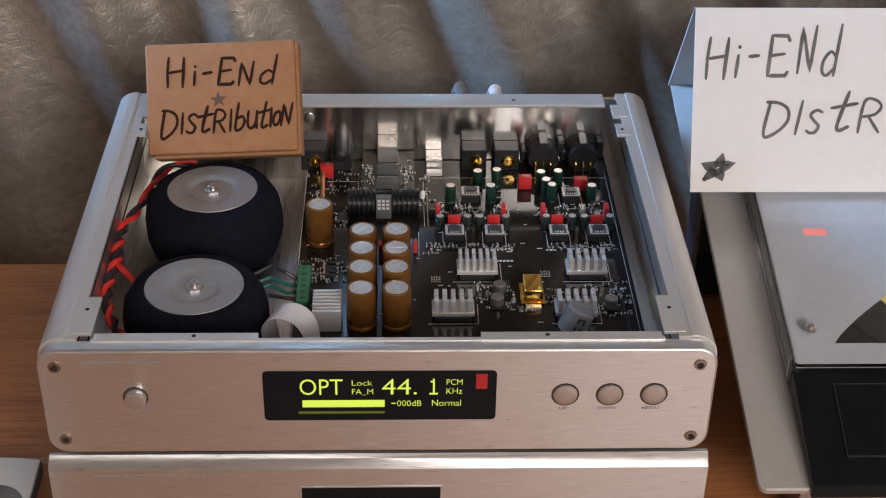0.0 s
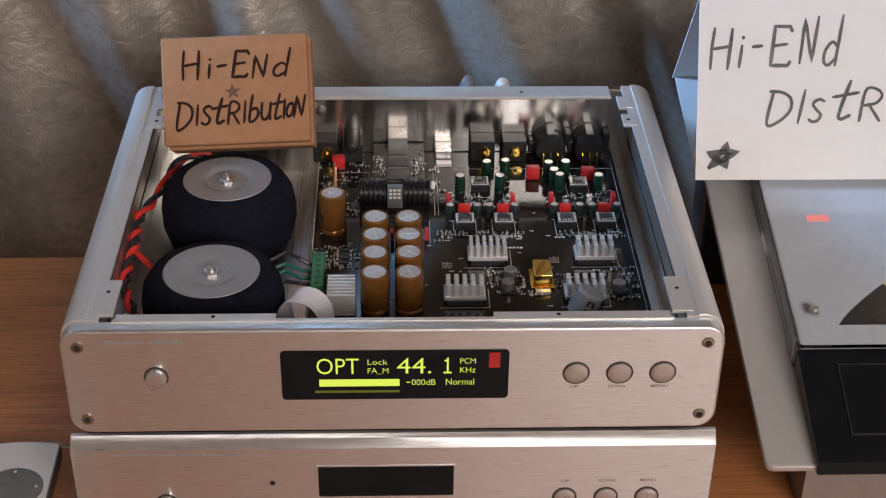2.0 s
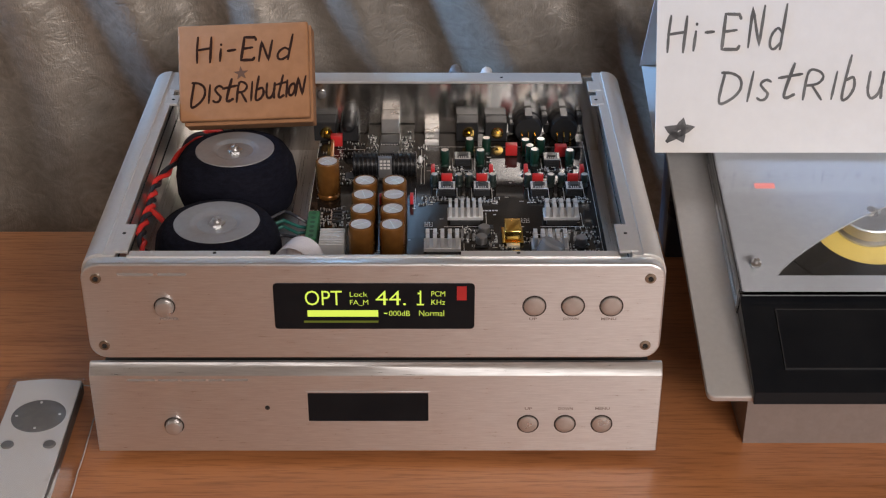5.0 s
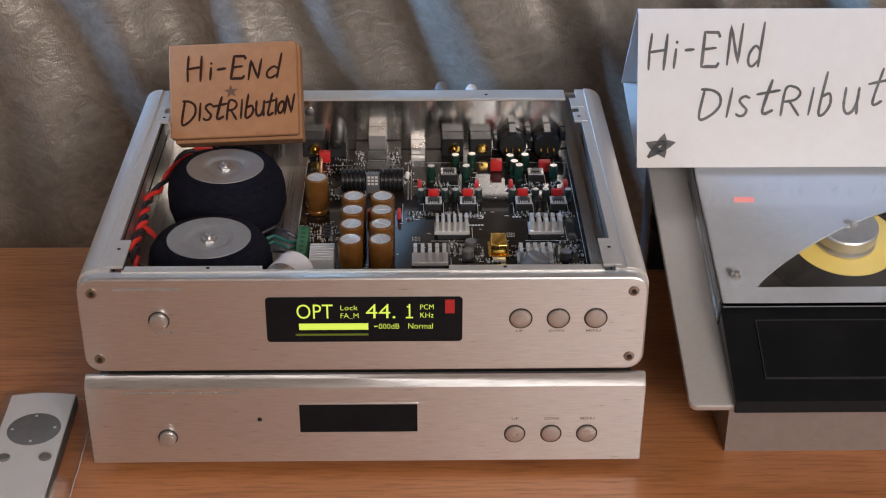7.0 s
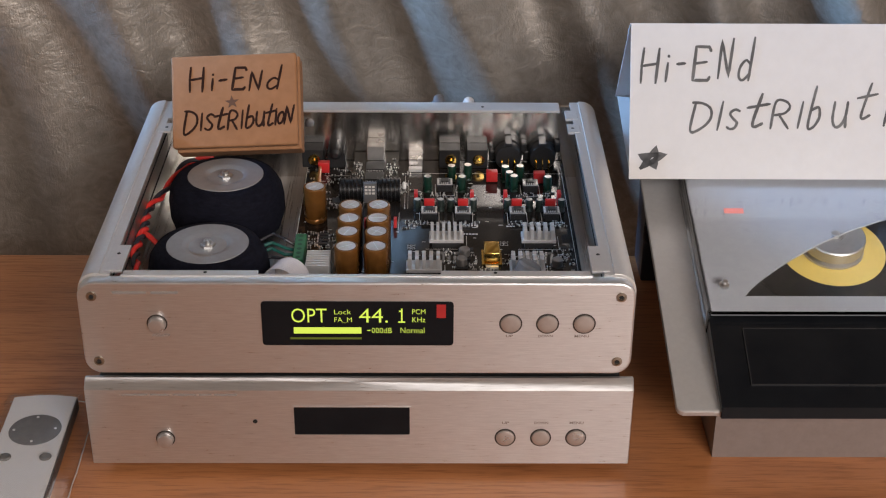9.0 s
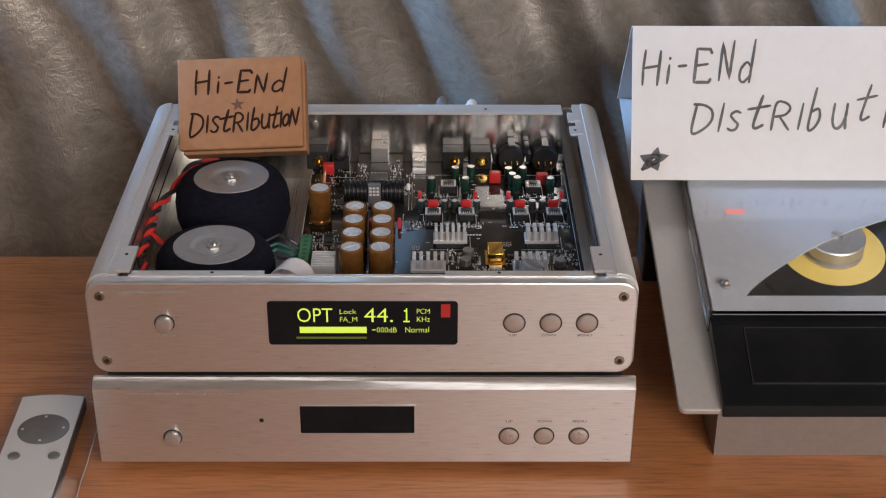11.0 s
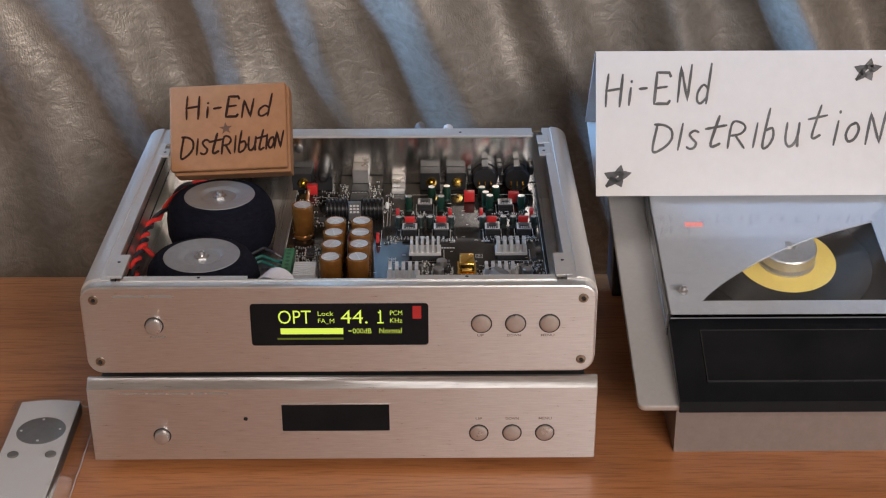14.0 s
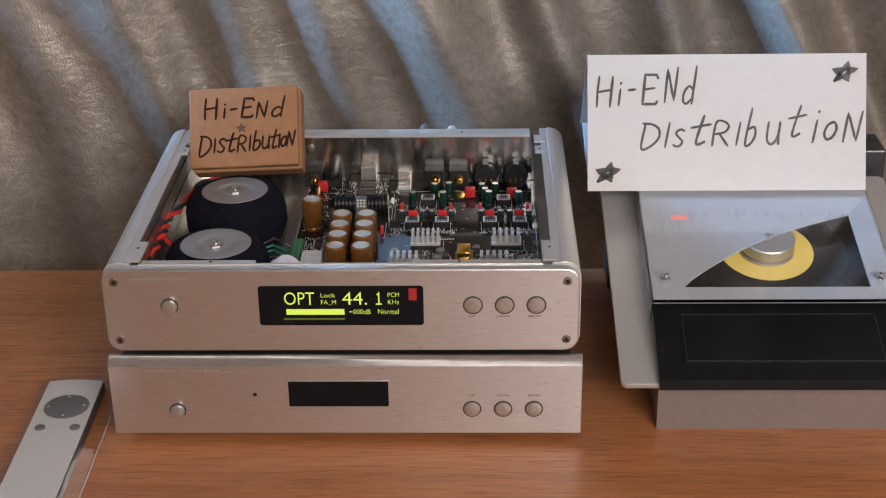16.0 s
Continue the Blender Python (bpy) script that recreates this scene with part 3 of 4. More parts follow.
# pen strokes of each letter, in a unit cell with y upwards
STROKES = {}
STROKES["H"] = [[(0.10, 1.0), (0.05, 0.5), (0.08, 0.0)], [(0.95, 0.98), (0.90, 0.0)], [(0.02, 0.48), (0.95, 0.56)]]
STROKES["i"] = [[(0.5, 0.70), (0.5, 0.0)], [(0.5, 0.95), (0.5, 1.0)]]
STROKES["-"] = [[(0.0, 0.3), (1.0, 0.7)]]
STROKES["E"] = [[(1.0, 0.86), (0.90, 0.97), (0.15, 0.98), (0.10, 0.5), (0.05, 0.03), (0.90, 0.03), (1.0, 0.12)], [(0.08, 0.50), (0.80, 0.55)]]
STROKES["N"] = [[(0.05, 0.0), (0.12, 0.97), (0.80, 0.03), (0.95, 1.0)]]
STROKES["d"] = [[(0.85, 0.38), (0.50, 0.47), (0.12, 0.30), (0.10, 0.08), (0.40, 0.0), (0.82, 0.14)], [(0.98, 1.0), (0.84, 0.0)]]
STROKES["D"] = [[(0.14, 0.98), (0.04, 0.0), (0.55, 0.08), (0.95, 0.42), (0.90, 0.78), (0.50, 0.97), (0.0, 1.0)]]
STROKES["I"] = [[(0.5, 1.0), (0.5, 0.0)]]
STROKES["s"] = [[(0.98, 0.92), (0.55, 1.0), (0.15, 0.80), (0.45, 0.55), (0.85, 0.32), (0.70, 0.06), (0.30, 0.0), (0.0, 0.10)]]
STROKES["t"] = [[(0.60, 1.0), (0.38, 0.18), (0.52, 0.0), (0.95, 0.10)], [(-0.12, 0.58), (1.15, 0.70)]]
STROKES["R"] = [[(0.06, 0.0), (0.16, 0.95), (0.65, 1.0), (0.95, 0.80), (0.72, 0.56), (0.15, 0.48)], [(0.42, 0.50), (1.0, 0.0)]]
STROKES["b"] = [[(0.14, 1.0), (0.08, 0.04), (0.60, 0.0), (0.95, 0.24), (0.72, 0.48), (0.14, 0.42)]]
STROKES["u"] = [[(0.06, 1.0), (0.05, 0.30), (0.32, 0.0), (0.70, 0.10), (0.93, 0.45), (0.97, 1.0)], [(0.94, 0.45), (1.0, 0.0)]]
STROKES["O"] = [[(0.60, 0.98), (0.20, 0.80), (0.02, 0.35), (0.28, 0.02), (0.72, 0.15), (0.97, 0.60), (0.78, 0.95), (0.50, 0.97)]]
STROKES["*"] = [[(0.18, 0.0), (0.58, 1.0), (0.74, 0.02), (0.0, 0.60), (1.0, 0.66), (0.18, 0.0)]]
SHARP = set("HEN*I-i")


def glide(pts, n=6):
    """Points along a smooth pen line through pts."""
    out = []
    for k in range(len(pts) - 1):
        p0, p1, p2, p3 = pts[max(k - 1, 0)], pts[k], pts[k + 1], pts[min(k + 2, len(pts) - 1)]
        for i in range(n):
            f = i / n
            out.append(0.5 * ((2 * p1) + (p2 - p0) * f + (2 * p0 - 5 * p1 + 4 * p2 - p3) * f * f + (3 * p1 - p0 - 3 * p2 + p3) * f ** 3))
    return out + [pts[-1]]


def inked(words, origin, ex, ey, en, mat, parent, width, star=1.8, name="handwriting"):
    """Handwritten letters: each stands in its own box of (left, top, right, bottom) on a unit face, lifted a little off it."""
    pen = random.Random(3)
    up = en.normalized()
    for ch, u0, v0, u1, v1, lean in words:
        slip = lean * (v1 - v0) * ey.length / ex.length
        own = bmesh.new()
        if ch == "*" and star == 0.0:
            tips = [(0.5 + r * math.cos(a), 0.5 + r * math.sin(a)) for r, a in ((0.5 if k % 2 == 0 else 0.2, radians(94 + 36 * k)) for k in range(10))]
            own.faces.new([own.verts.new(origin + ex * (u0 + (u1 - u0) * x) + ey * (v1 + (v0 - v1) * y) + en) for x, y in tips])
            part(name, own, STAR_INK, parent, "light brown inked star")
            continue
        for layer, stroke in enumerate(STROKES[ch]):
            pts = [origin + ex * (u0 + (u1 - u0) * x + slip * (y - 0.5)) + ey * (v1 + (v0 - v1) * y) + en + up * (0.00003 * layer) for x, y in stroke]
            if ch in SHARP:
                pts = [p.lerp(q, k / 5) for p, q in zip(pts, pts[1:]) for k in range(5)] + [pts[-1]]
            else:
                pts = glide(pts)
            w = width * (star if ch == "*" else 1.0) * pen.uniform(0.9, 1.1) / 2
            edge = []
            for i, p in enumerate(pts):
                d = (pts[min(i + 1, len(pts) - 1)] - pts[max(i - 1, 0)]).normalized()
                side = d.cross(up) * w * (0.60 if i in (0, len(pts) - 1) else pen.uniform(0.88, 1.12))
                if i == 0:
                    p = p - d * w * 0.7
                if i == len(pts) - 1:
                    p = p + d * w * 0.7
                edge.append((own.verts.new(p - side), own.verts.new(p + side)))
            for (a, b), (c, d) in zip(edge, edge[1:]):
                own.faces.new((a, b, d, c))
        part(name, own, mat, parent)


def boxes(chars, rows, fu, fv):
    return [(c, fu(a), fv(b, a), fu(c2), fv(d, a), ln) for c, (a, b, c2, d, ln) in zip(chars, rows)]


SIGN_TOP = [(73, 135, 131, 245, 0.08), (154, 158, 162, 240, 0.12), (190, 181, 215, 187, 0), (240, 127, 296, 240, 0.05), (324, 104, 368, 230, 0.08), (390, 100, 433, 236, 0.10)]
SIGN_LOW = [(238, 308, 304, 398, 0.12), (328, 305, 335, 395, 0.2), (356, 330, 392, 392, 0.12), (424, 280, 478, 385, 0.2), (496, 302, 556, 390, 0.12), (587, 305, 594, 388, 0.2),
            (624, 255, 660, 385, 0.2), (694, 305, 740, 385, 0.12), (778, 245, 826, 358, 0.22), (869, 265, 877, 380, 0.22), (904, 305, 948, 370, 0.15), (976, 268, 1038, 378, 0.15)]
SIGN_STARS = [(72, 452, 154, 518, 0.25), (933, 90, 1018, 155, 0.25)]


def su(c):
    return (c - 40) / 1015


def sv(c, a):
    return (c - 57) / 497


sdir = F0 - F1
snor = Vector((0, sdir.z, -sdir.y)).normalized()
words = boxes("Hi-ENd", SIGN_TOP, su, sv) + boxes("DIstRIbutiON", SIGN_LOW, su, sv) + boxes("**", SIGN_STARS, su, sv)
inked(words, Vector((SX0, F1.y, F1.z)), Vector((SX1 - SX0, 0, 0)), sdir, snor * 0.0009, MARKER_BLACK, sign, 0.0019)

# ---- cardboard box ----
carton = thing("cardboard_box", "small brown cardboard box with handwritten words, leaning", "box", (-0.095, 0.22, 0.114))
KRAFT = mottled("kraft cardboard", (0.36, 0.172, 0.078), (0.30, 0.142, 0.063), 0.8, 0, 120, 0.12)
C0, C1 = Vector((-0.1350, 0.2000, 0.1272)), Vector((-0.0512, 0.2003, 0.1306))
ex = C1 - C0
CW = ex.length
ex.normalize()
ez = Vector((0.0, 0.672, 1.0))
ez = (ez - ez.dot(ex) * ex).normalized()
ey = ez.cross(ex)
CM = Matrix(((ex.x, ey.x, ez.x, C0.x), (ex.y, ey.y, ez.y, C0.y), (ex.z, ey.z, ez.z, C0.z), (0, 0, 0, 1)))
CH = 0.0630
part("lid_flap", box(-0.0005, CW + 0.0022, 0, 0.0078, -0.0012, CH, 0.0016, 3, m=CM), KRAFT, carton, smooth=True)
part("insert", box(0.002, CW - 0.002, 0.0070, 0.0112, 0.002, CH - 0.002, m=CM), KRAFT, carton)
part("tray", box(0.001, CW + 0.0036, 0.0094, 0.0290, -0.0030, CH - 0.0005, 0.0010, 2, m=CM), KRAFT, carton)


def bu(c):
    return (c - 258) / 257


def bv(c, a):
    return (c - (78 - 10 * bu(a))) / 193


BOX_TOP = [(294, 102, 326, 154, 0.05), (341, 116, 346, 150, 0.1), (358, 126, 374, 131, 0), (386, 101, 414, 150, 0.12), (422, 109, 448, 150, 0.12), (460, 97, 488, 147, 0.15)]
BOX_LOW = [(282, 196, 310, 243, 0.1), (316, 200, 321, 236, 0.1), (327, 202, 344, 235, 0.1), (348, 188, 370, 233, 0.15), (374, 195, 395, 234, 0.1), (402, 193, 407, 231, 0.1),
           (414, 182, 431, 228, 0.15), (434, 196, 451, 226, 0.1), (455, 180, 473, 225, 0.15), (474, 190, 478, 223, 0.1), (480, 196, 493, 221, 0.1), (495, 182, 513, 221, 0.15)]
words = boxes("Hi-ENd", BOX_TOP, bu, bv) + boxes("DIstRIbutION", BOX_LOW, bu, bv) + boxes("*", [(368, 161, 400, 191, 0.05)], bu, bv)
inked(words, C0 + ez * CH, ex * CW, -ez * CH, -ey * 0.0002, MARKER, carton, 0.0017, 0.0)

# ---- remote control in its plastic bag ----
remote = thing("remote_control", "white slim remote control in a clear plastic bag", "remote control", (-0.2055, -0.03, 0.0))
RM = Matrix.Translation((-0.2068, 0.066, 0.0)) @ Matrix.Rotation(radians(1.0), 4, "Z")
WHITE = mottled("white plastic", (0.70, 0.685, 0.67), (0.66, 0.645, 0.63), 0.35, 0, 200)
REM_GREY = mottled("grey rubber keys", (0.10, 0.098, 0.095), (0.14, 0.135, 0.13), 0.5, 0, 200)
top = [(-0.0200, -0.165), (0.0200, -0.165)] + [(0.0200 - 0.0400 * i / 12, 0.0005 + 0.0022 * math.sin(math.pi * i / 12)) for i in range(13)]
part("body", extrude_poly([(x * 1.01, y) for x, y in top], 0.0088, RM @ Matrix.Translation((0.0005, 0, 0.0012)), bev=0.0006), mottled("dark grey plastic", (0.05, 0.048, 0.047), (0.07, 0.066, 0.064), 0.4, 0, 200), remote, "dark grey underside")
part("face_plate", extrude_poly(top, 0.0016, RM @ Matrix.Translation((0, 0, 0.0096)), bev=0.0004), WHITE, remote)
pad = part("direction_pad", lathe([(0.0162, 0), (0.0162, 0.0004), (0.0155, 0.0008), (0, 0.0007)], 48, m=RM @ Matrix.Translation((0.0012, -0.0358, 0.0110))), REM_GREY, remote, "grey round direction pad", True)
for a in range(4):
    part("key_dot", lathe([(0.0009, 0), (0.0009, 0.0011), (0, 0.0011)], 10, m=RM @ Matrix.Translation((0.001 + 0.0128 * math.cos(a * math.pi / 2 + 0.05), -0.0358 + 0.0128 * math.sin(a * math.pi / 2 + 0.05), 0.0110))), WHITE, pad)
for x in (-0.0110, 0.0135):
    part("key", lathe([(0.0037, 0), (0.0037, 0.0008), (0.0030, 0.0014), (0, 0.0015)], 24, m=RM @ Matrix.Translation((x, -0.064, 0.0110))), REM_GREY, remote, smooth=True)
FILM = bpy.data.materials.new("clear film")
FILM.use_nodes = True
nt = FILM.node_tree
tr = nt.nodes.new("ShaderNodeBsdfTransparent")
gl = nt.nodes.new("ShaderNodeBsdfGlossy")
gl.inputs["Roughness"].default_value = 0.18
mx = nt.nodes.new("ShaderNodeMixShader")
mx.inputs["Fac"].default_value = 0.13
nt.links.new(tr.outputs[0], mx.inputs[1])
nt.links.new(gl.outputs[0], mx.inputs[2])
nt.links.new(mx.outputs[0], nt.nodes["Material Output"].inputs["Surface"])
bm = bmesh.new()
NB, MB = 36, 40
rows = []
for j in range(MB + 1):
    yy = 0.010 - 0.19 * j / MB
    row = []
    for i in range(NB + 1):
        xx = -0.030 + 0.062 * i / NB
        over = max(0.0, abs(xx) - 0.0225)
        zz = max(0.0008, 0.0128 - over * 1.25)
        if yy > 0.001:
            zz = max(0.0008, zz - (yy - 0.001) * 1.2)
        zz += 0.0007 * noise.noise((xx * 120, yy * 60, 1.0)) + 0.0005
        row.append(bm.verts.new(RM @ Vector((xx + 0.001 * noise.noise((yy * 70, 5, 0)), yy, max(0.0006, zz)))))
    rows.append(row)
for a, b2 in zip(rows, rows[1:]):
    for i in range(NB):
        bm.faces.new((a[i], a[i + 1], b2[i + 1], b2[i]))
bag = part("plastic_bag", bm, FILM, remote, "clear plastic bag", True)
# pale strands paint the glint along the clear film's folded edges
SEAM = material("film edge glint", (0.74, 0.71, 0.68), 0.25)
SEAM.node_tree.nodes["Principled BSDF"].inputs["Alpha"].default_value = 0.45
edge = [RM @ Vector((0.0315 + 0.0008 * noise.noise((k * 0.6, 2, 0)), 0.008 - 0.0095 * k, 0.0012)) for k in range(19)]
part("seam", tube(edge, 0.0005, 6), SEAM, bag, "folded edge of the bag, its glint painted pale")
edge = [RM @ Vector((-0.026 + 0.0032 * k, 0.0095 + 0.0012 * noise.noise((k * 0.5, 7, 0)), 0.0012)) for k in range(19)]
part("seam", tube(edge, 0.0004, 6), SEAM, bag, "folded edge of the bag, its glint painted pale")

# ---- inside the open unit ----
def multi(name, pieces):
    """One mesh of several materials, from pairs of bmesh and material."""
    me = bpy.data.meshes.new(name)
    whole = bmesh.new()
    for k, (bm, mat) in enumerate(pieces):
        bmesh.ops.recalc_face_normals(bm, faces=bm.faces)
        for f in bm.faces:
            f.material_index = k
            f.smooth = True
        for e in bm.edges:
            if len(e.link_faces) == 2 and e.calc_face_angle(0) > 0.6:
                e.smooth = False
        merge(whole, bm)
        me.materials.append(mat)
    whole.to_mesh(me)
    whole.free()
    return me


def T(x, y, z, rz=0.0):
    return Matrix.Translation((x, y, z)) @ Matrix.Rotation(radians(rz), 4, "Z")


PZ = 0.0920
PCB = mottled("glossy black solder mask", (0.016, 0.013, 0.011), (0.022, 0.018, 0.015), 0.08, 0, 90, 0.0, 0.02)
PCB.node_tree.nodes["Principled BSDF"].inputs["Specular IOR Level"].default_value = 0.34
SILK = material("white print", (0.62, 0.60, 0.57), 0.6)
SOCKET_METAL = mottled("socket shell", (0.66, 0.64, 0.61), (0.58, 0.56, 0.54), 0.3, 0.9, 200)
CHIP = mottled("chip epoxy", (0.018, 0.018, 0.019), (0.028, 0.028, 0.028), 0.45, 0, 400)
TIN = material("tinned leads", (0.72, 0.71, 0.69), 0.3, 0.45)
SLEEVE = mottled("bronze capacitor sleeve", (0.29, 0.125, 0.030), (0.21, 0.085, 0.020), 0.24, 0.55, 160, 0, 0.05)
CAP_TOP = mottled("can top", (0.64, 0.58, 0.52), (0.54, 0.48, 0.43), 0.38, 0.7, 300)
RED = mottled("red film capacitor", (0.55, 0.025, 0.025), (0.47, 0.02, 0.02), 0.35, 0, 200)
GREEN_SLEEVE = mottled("dark green sleeve", (0.006, 0.034, 0.020), (0.010, 0.026, 0.018), 0.25, 0, 200)
GREY_SLEEVE = mottled("grey-green sleeve", (0.014, 0.022, 0.018), (0.024, 0.032, 0.028), 0.28, 0, 200)
GREEN_BLOCK = mottled("green terminal plastic", (0.035, 0.19, 0.075), (0.03, 0.15, 0.06), 0.4, 0, 150)
WINDING = mottled("navy-black cloth tape", (0.0040, 0.0042, 0.0085), (0.0100, 0.0105, 0.0190), 0.85, 0, 200, 0.9, 0.05, (1, 1, 3))
WINDING.node_tree.nodes["Principled BSDF"].inputs["Specular IOR Level"].default_value = 0.12
DISC_METAL = mottled("grey zinc disc", (0.37, 0.37, 0.37), (0.33, 0.33, 0.33), 0.36, 0.5, 260, 0.03)
FIN = mottled("anodised fins", (0.74, 0.73, 0.72), (0.68, 0.67, 0.66), 0.35, 0.5, 300)
WIRE_RED = mottled("red insulation", (0.66, 0.035, 0.028), (0.56, 0.028, 0.022), 0.4, 0, 200)
WIRE_BLACK = mottled("black insulation", (0.014, 0.013, 0.018), (0.02, 0.02, 0.026), 0.4, 0, 200)
WIRE_TEAL = mottled("green insulation", (0.015, 0.12, 0.095), (0.012, 0.10, 0.08), 0.4, 0, 200)
RIBBON = mottled("grey-white ribbon", (0.70, 0.69, 0.73), (0.63, 0.62, 0.67), 0.45, 0, 200)

board = part("circuit_board", box(-0.0475, 0.1385, 0.018, 0.2525, PZ - 0.0016, PZ, 0.0002, 1), PCB, dac, "glossy black circuit board crowded with components")
for x in (-0.042, 0.045, 0.133):
    for y in (0.03, 0.14, 0.235):
        part("standoff", lathe([(0.003, 0.0785), (0.003, PZ - 0.0016)], 6, m=Matrix.Translation((x, y, 0))), BRASS, dac)

# toroidal transformers
for cx, cy, r in ((-0.0962, 0.079, 0.0377), (-0.0968, 0.1760, 0.0390)):
    h0 = 0.0786
    bm = lathe([(r * 0.80, h0), (r * 0.93, h0 + 0.003), (r, h0 + 0.012), (r * 1.0, h0 + 0.023), (r * 0.965, h0 + 0.031), (r * 0.88, h0 + 0.0365), (r * 0.74, h0 + 0.0392), (r * 0.60, h0 + 0.0388), (0.006, h0 + 0.034)], 72)
    for v in bm.verts:
        a = math.atan2(v.co.y, v.co.x)
        d = 1 + 0.010 * math.sin(23 * a) * (0.3 + noise.noise((a * 2, v.co.z * 60, cx))) + 0.018 * noise.noise((math.cos(a) * 2.2, math.sin(a) * 2.2, v.co.z * 40))
        v.co.x *= d
        v.co.y *= d
    bm.transform(T(cx, cy, 0))
    tor = part("toroidal_transformer", bm, WINDING, dac, "transformer ring wrapped in dark cloth tape", True)
    zt = 0.1172
    disc = part("mounting_disc", lathe([(0.0250, zt - 0.0008), (0.0257, zt + 0.0002), (0.0252, zt + 0.0008), (0.0165, zt + 0.0008), (0.0150, zt + 0.0006), (0.0130, zt - 0.0001), (0.0105, zt - 0.0016), (0.0085, zt - 0.0027), (0.0070, zt - 0.0030), (0.004, zt - 0.0030)], 56, m=T(cx, cy, 0)), DISC_METAL, tor, "grey dished steel disc", True)
    part("nut", lathe([(0.0047, zt - 0.0030), (0.0049, zt - 0.0026), (0.0049, zt + 0.0004), (0.0041, zt + 0.0010), (0.0028, zt + 0.0010)], 6, m=T(cx, cy, 0, 12)), CHROME, tor, "bright steel nut")
    part("bolt", lathe([(0.0024, zt - 0.002), (0.0024, zt + 0.0030), (0.0020, zt + 0.0034), (0.0012, zt + 0.0034), (0.0011, zt + 0.0024), (0, zt + 0.0024)], 20, m=T(cx, cy, 0)), CHROME, tor, "bright bolt end", True)

# large bronze capacitors
H = 0.0242


def big_cap(h, vent):
    r = 0.0077
    body = lathe([(r * 0.93, 0), (r, 0.0008), (r, 0.0022), (r * 0.93, 0.0030), (r, 0.0039), (r, h - 0.0012), (r * 0.95, h - 0.0002), (r * 0.80, h), (r * 0.78, h - 0.0003)], 36)
    top = lathe([(r * 0.79, h - 0.0006), (r * 0.78, h - 0.0001), (0, h - 0.0001)], 36)
    score = bmesh.new()
    for k in range(vent):
        box(-r * 0.62, r * 0.62, -0.00018, 0.00018, h - 0.0002, h + 0.00004, bm=score, m=Matrix.Rotation(math.pi * k / vent + 0.5, 4, "Z"))
    return multi("capacitor", [(body, SLEEVE), (top, CAP_TOP), (score, TIN)])


cap_cross, cap_single = big_cap(H, 2), big_cap(H, 1)
for k, y in enumerate((0.0795, 0.0990, 0.1172, 0.1358)):
    for x in (-0.0105, 0.0080):
        shared("capacitor", cap_cross if k == 3 or (k == 1 and x > 0) else cap_single, board, T(x, y, PZ, 37 * k + (80 if x > 0 else 0)))
shared("capacitor", cap_cross, board, T(-0.0355, 0.1600, PZ, 15) @ Matrix.Diagonal((1.0, 1.0, 1.05, 1)))

# small can capacitors


def small_cap(r, h, sleeve):
    return multi("small_capacitor", [(lathe([(r * 0.9, 0), (r, 0.0004), (r, 0.0011), (r * 0.92, 0.0015), (r, 0.0019), (r, h - 0.0006), (r * 0.88, h), (r * 0.8, h - 0.0001)], 18), sleeve),
                                     (lathe([(r * 0.82, h - 0.0004), (r * 0.8, h), (0, h)], 18), CAP_TOP)])


green_tall, green_low, grey_low = small_cap(0.0031, 0.0120, GREEN_SLEEVE), small_cap(0.0029, 0.0095, GREEN_SLEEVE), small_cap(0.0026, 0.0090, GREY_SLEEVE)
for x, y in ((0.0400, 0.2030), (0.0640, 0.2030), (0.0570, 0.2200), (0.0685, 0.2215), (0.0950, 0.2190), (0.1055, 0.2200), (0.1005, 0.2040), (0.1240, 0.2030), (0.0975, 0.2100)):
    shared("small_capacitor", green_tall, board, T(x, y, PZ))
for x in (0.0330, 0.0490, 0.0560, 0.0712, 0.0945, 0.1095, 0.1165, 0.1315):
    shared("small_capacitor", grey_low, board, T(x, 0.1735, PZ))
silver_can = multi("small_capacitor", [(box(-0.004, 0.004, -0.004, 0.004, 0, 0.0012, 0.0004, 1), BLACK_PLASTIC), (lathe([(0.0032, 0.0012), (0.0036, 0.0016), (0.0036, 0.0060), (0.0030, 0.0066), (0, 0.0066)], 20), mottled("dull can", (0.36, 0.35, 0.34), (0.28, 0.27, 0.27), 0.3, 0.8, 200))])
for x, y in ((0.0620, 0.0965), (0.1230, 0.0950), (0.0640, 0.1085)):
    shared("small_capacitor", silver_can, board, T(x, y, PZ))

# red film capacitors


def red_cap(w, d, h):
    return multi("film_capacitor", [(box(-w / 2, w / 2, -d / 2, d / 2, 0.0006, h, 0.0004, 2), RED)])


red_a, red_b, red_c, red_d = red_cap(0.0080, 0.0055, 0.0085), red_cap(0.0072, 0.0026, 0.0085), red_cap(0.0026, 0.0070, 0.0100), red_cap(0.0022, 0.0050, 0.0070)
for me, x, y in ((red_a, -0.0345, 0.2330), (red_a, 0.0855, 0.2190), (red_a, 0.1190, 0.2170), (red_b, 0.0412, 0.1745), (red_b, 0.0642, 0.1745), (red_b, 0.1010, 0.1745), (red_b, 0.1240, 0.1745),
                 (red_c, 0.0320, 0.1830), (red_c, 0.0705, 0.1830), (red_c, 0.0935, 0.1830), (red_c, 0.1305, 0.1830), (red_d, 0.0185, 0.1490), (red_d, -0.0012, 0.1480)):
    shared("film_capacitor", me, board, T(x, y, PZ))

# amplifier modules on sockets


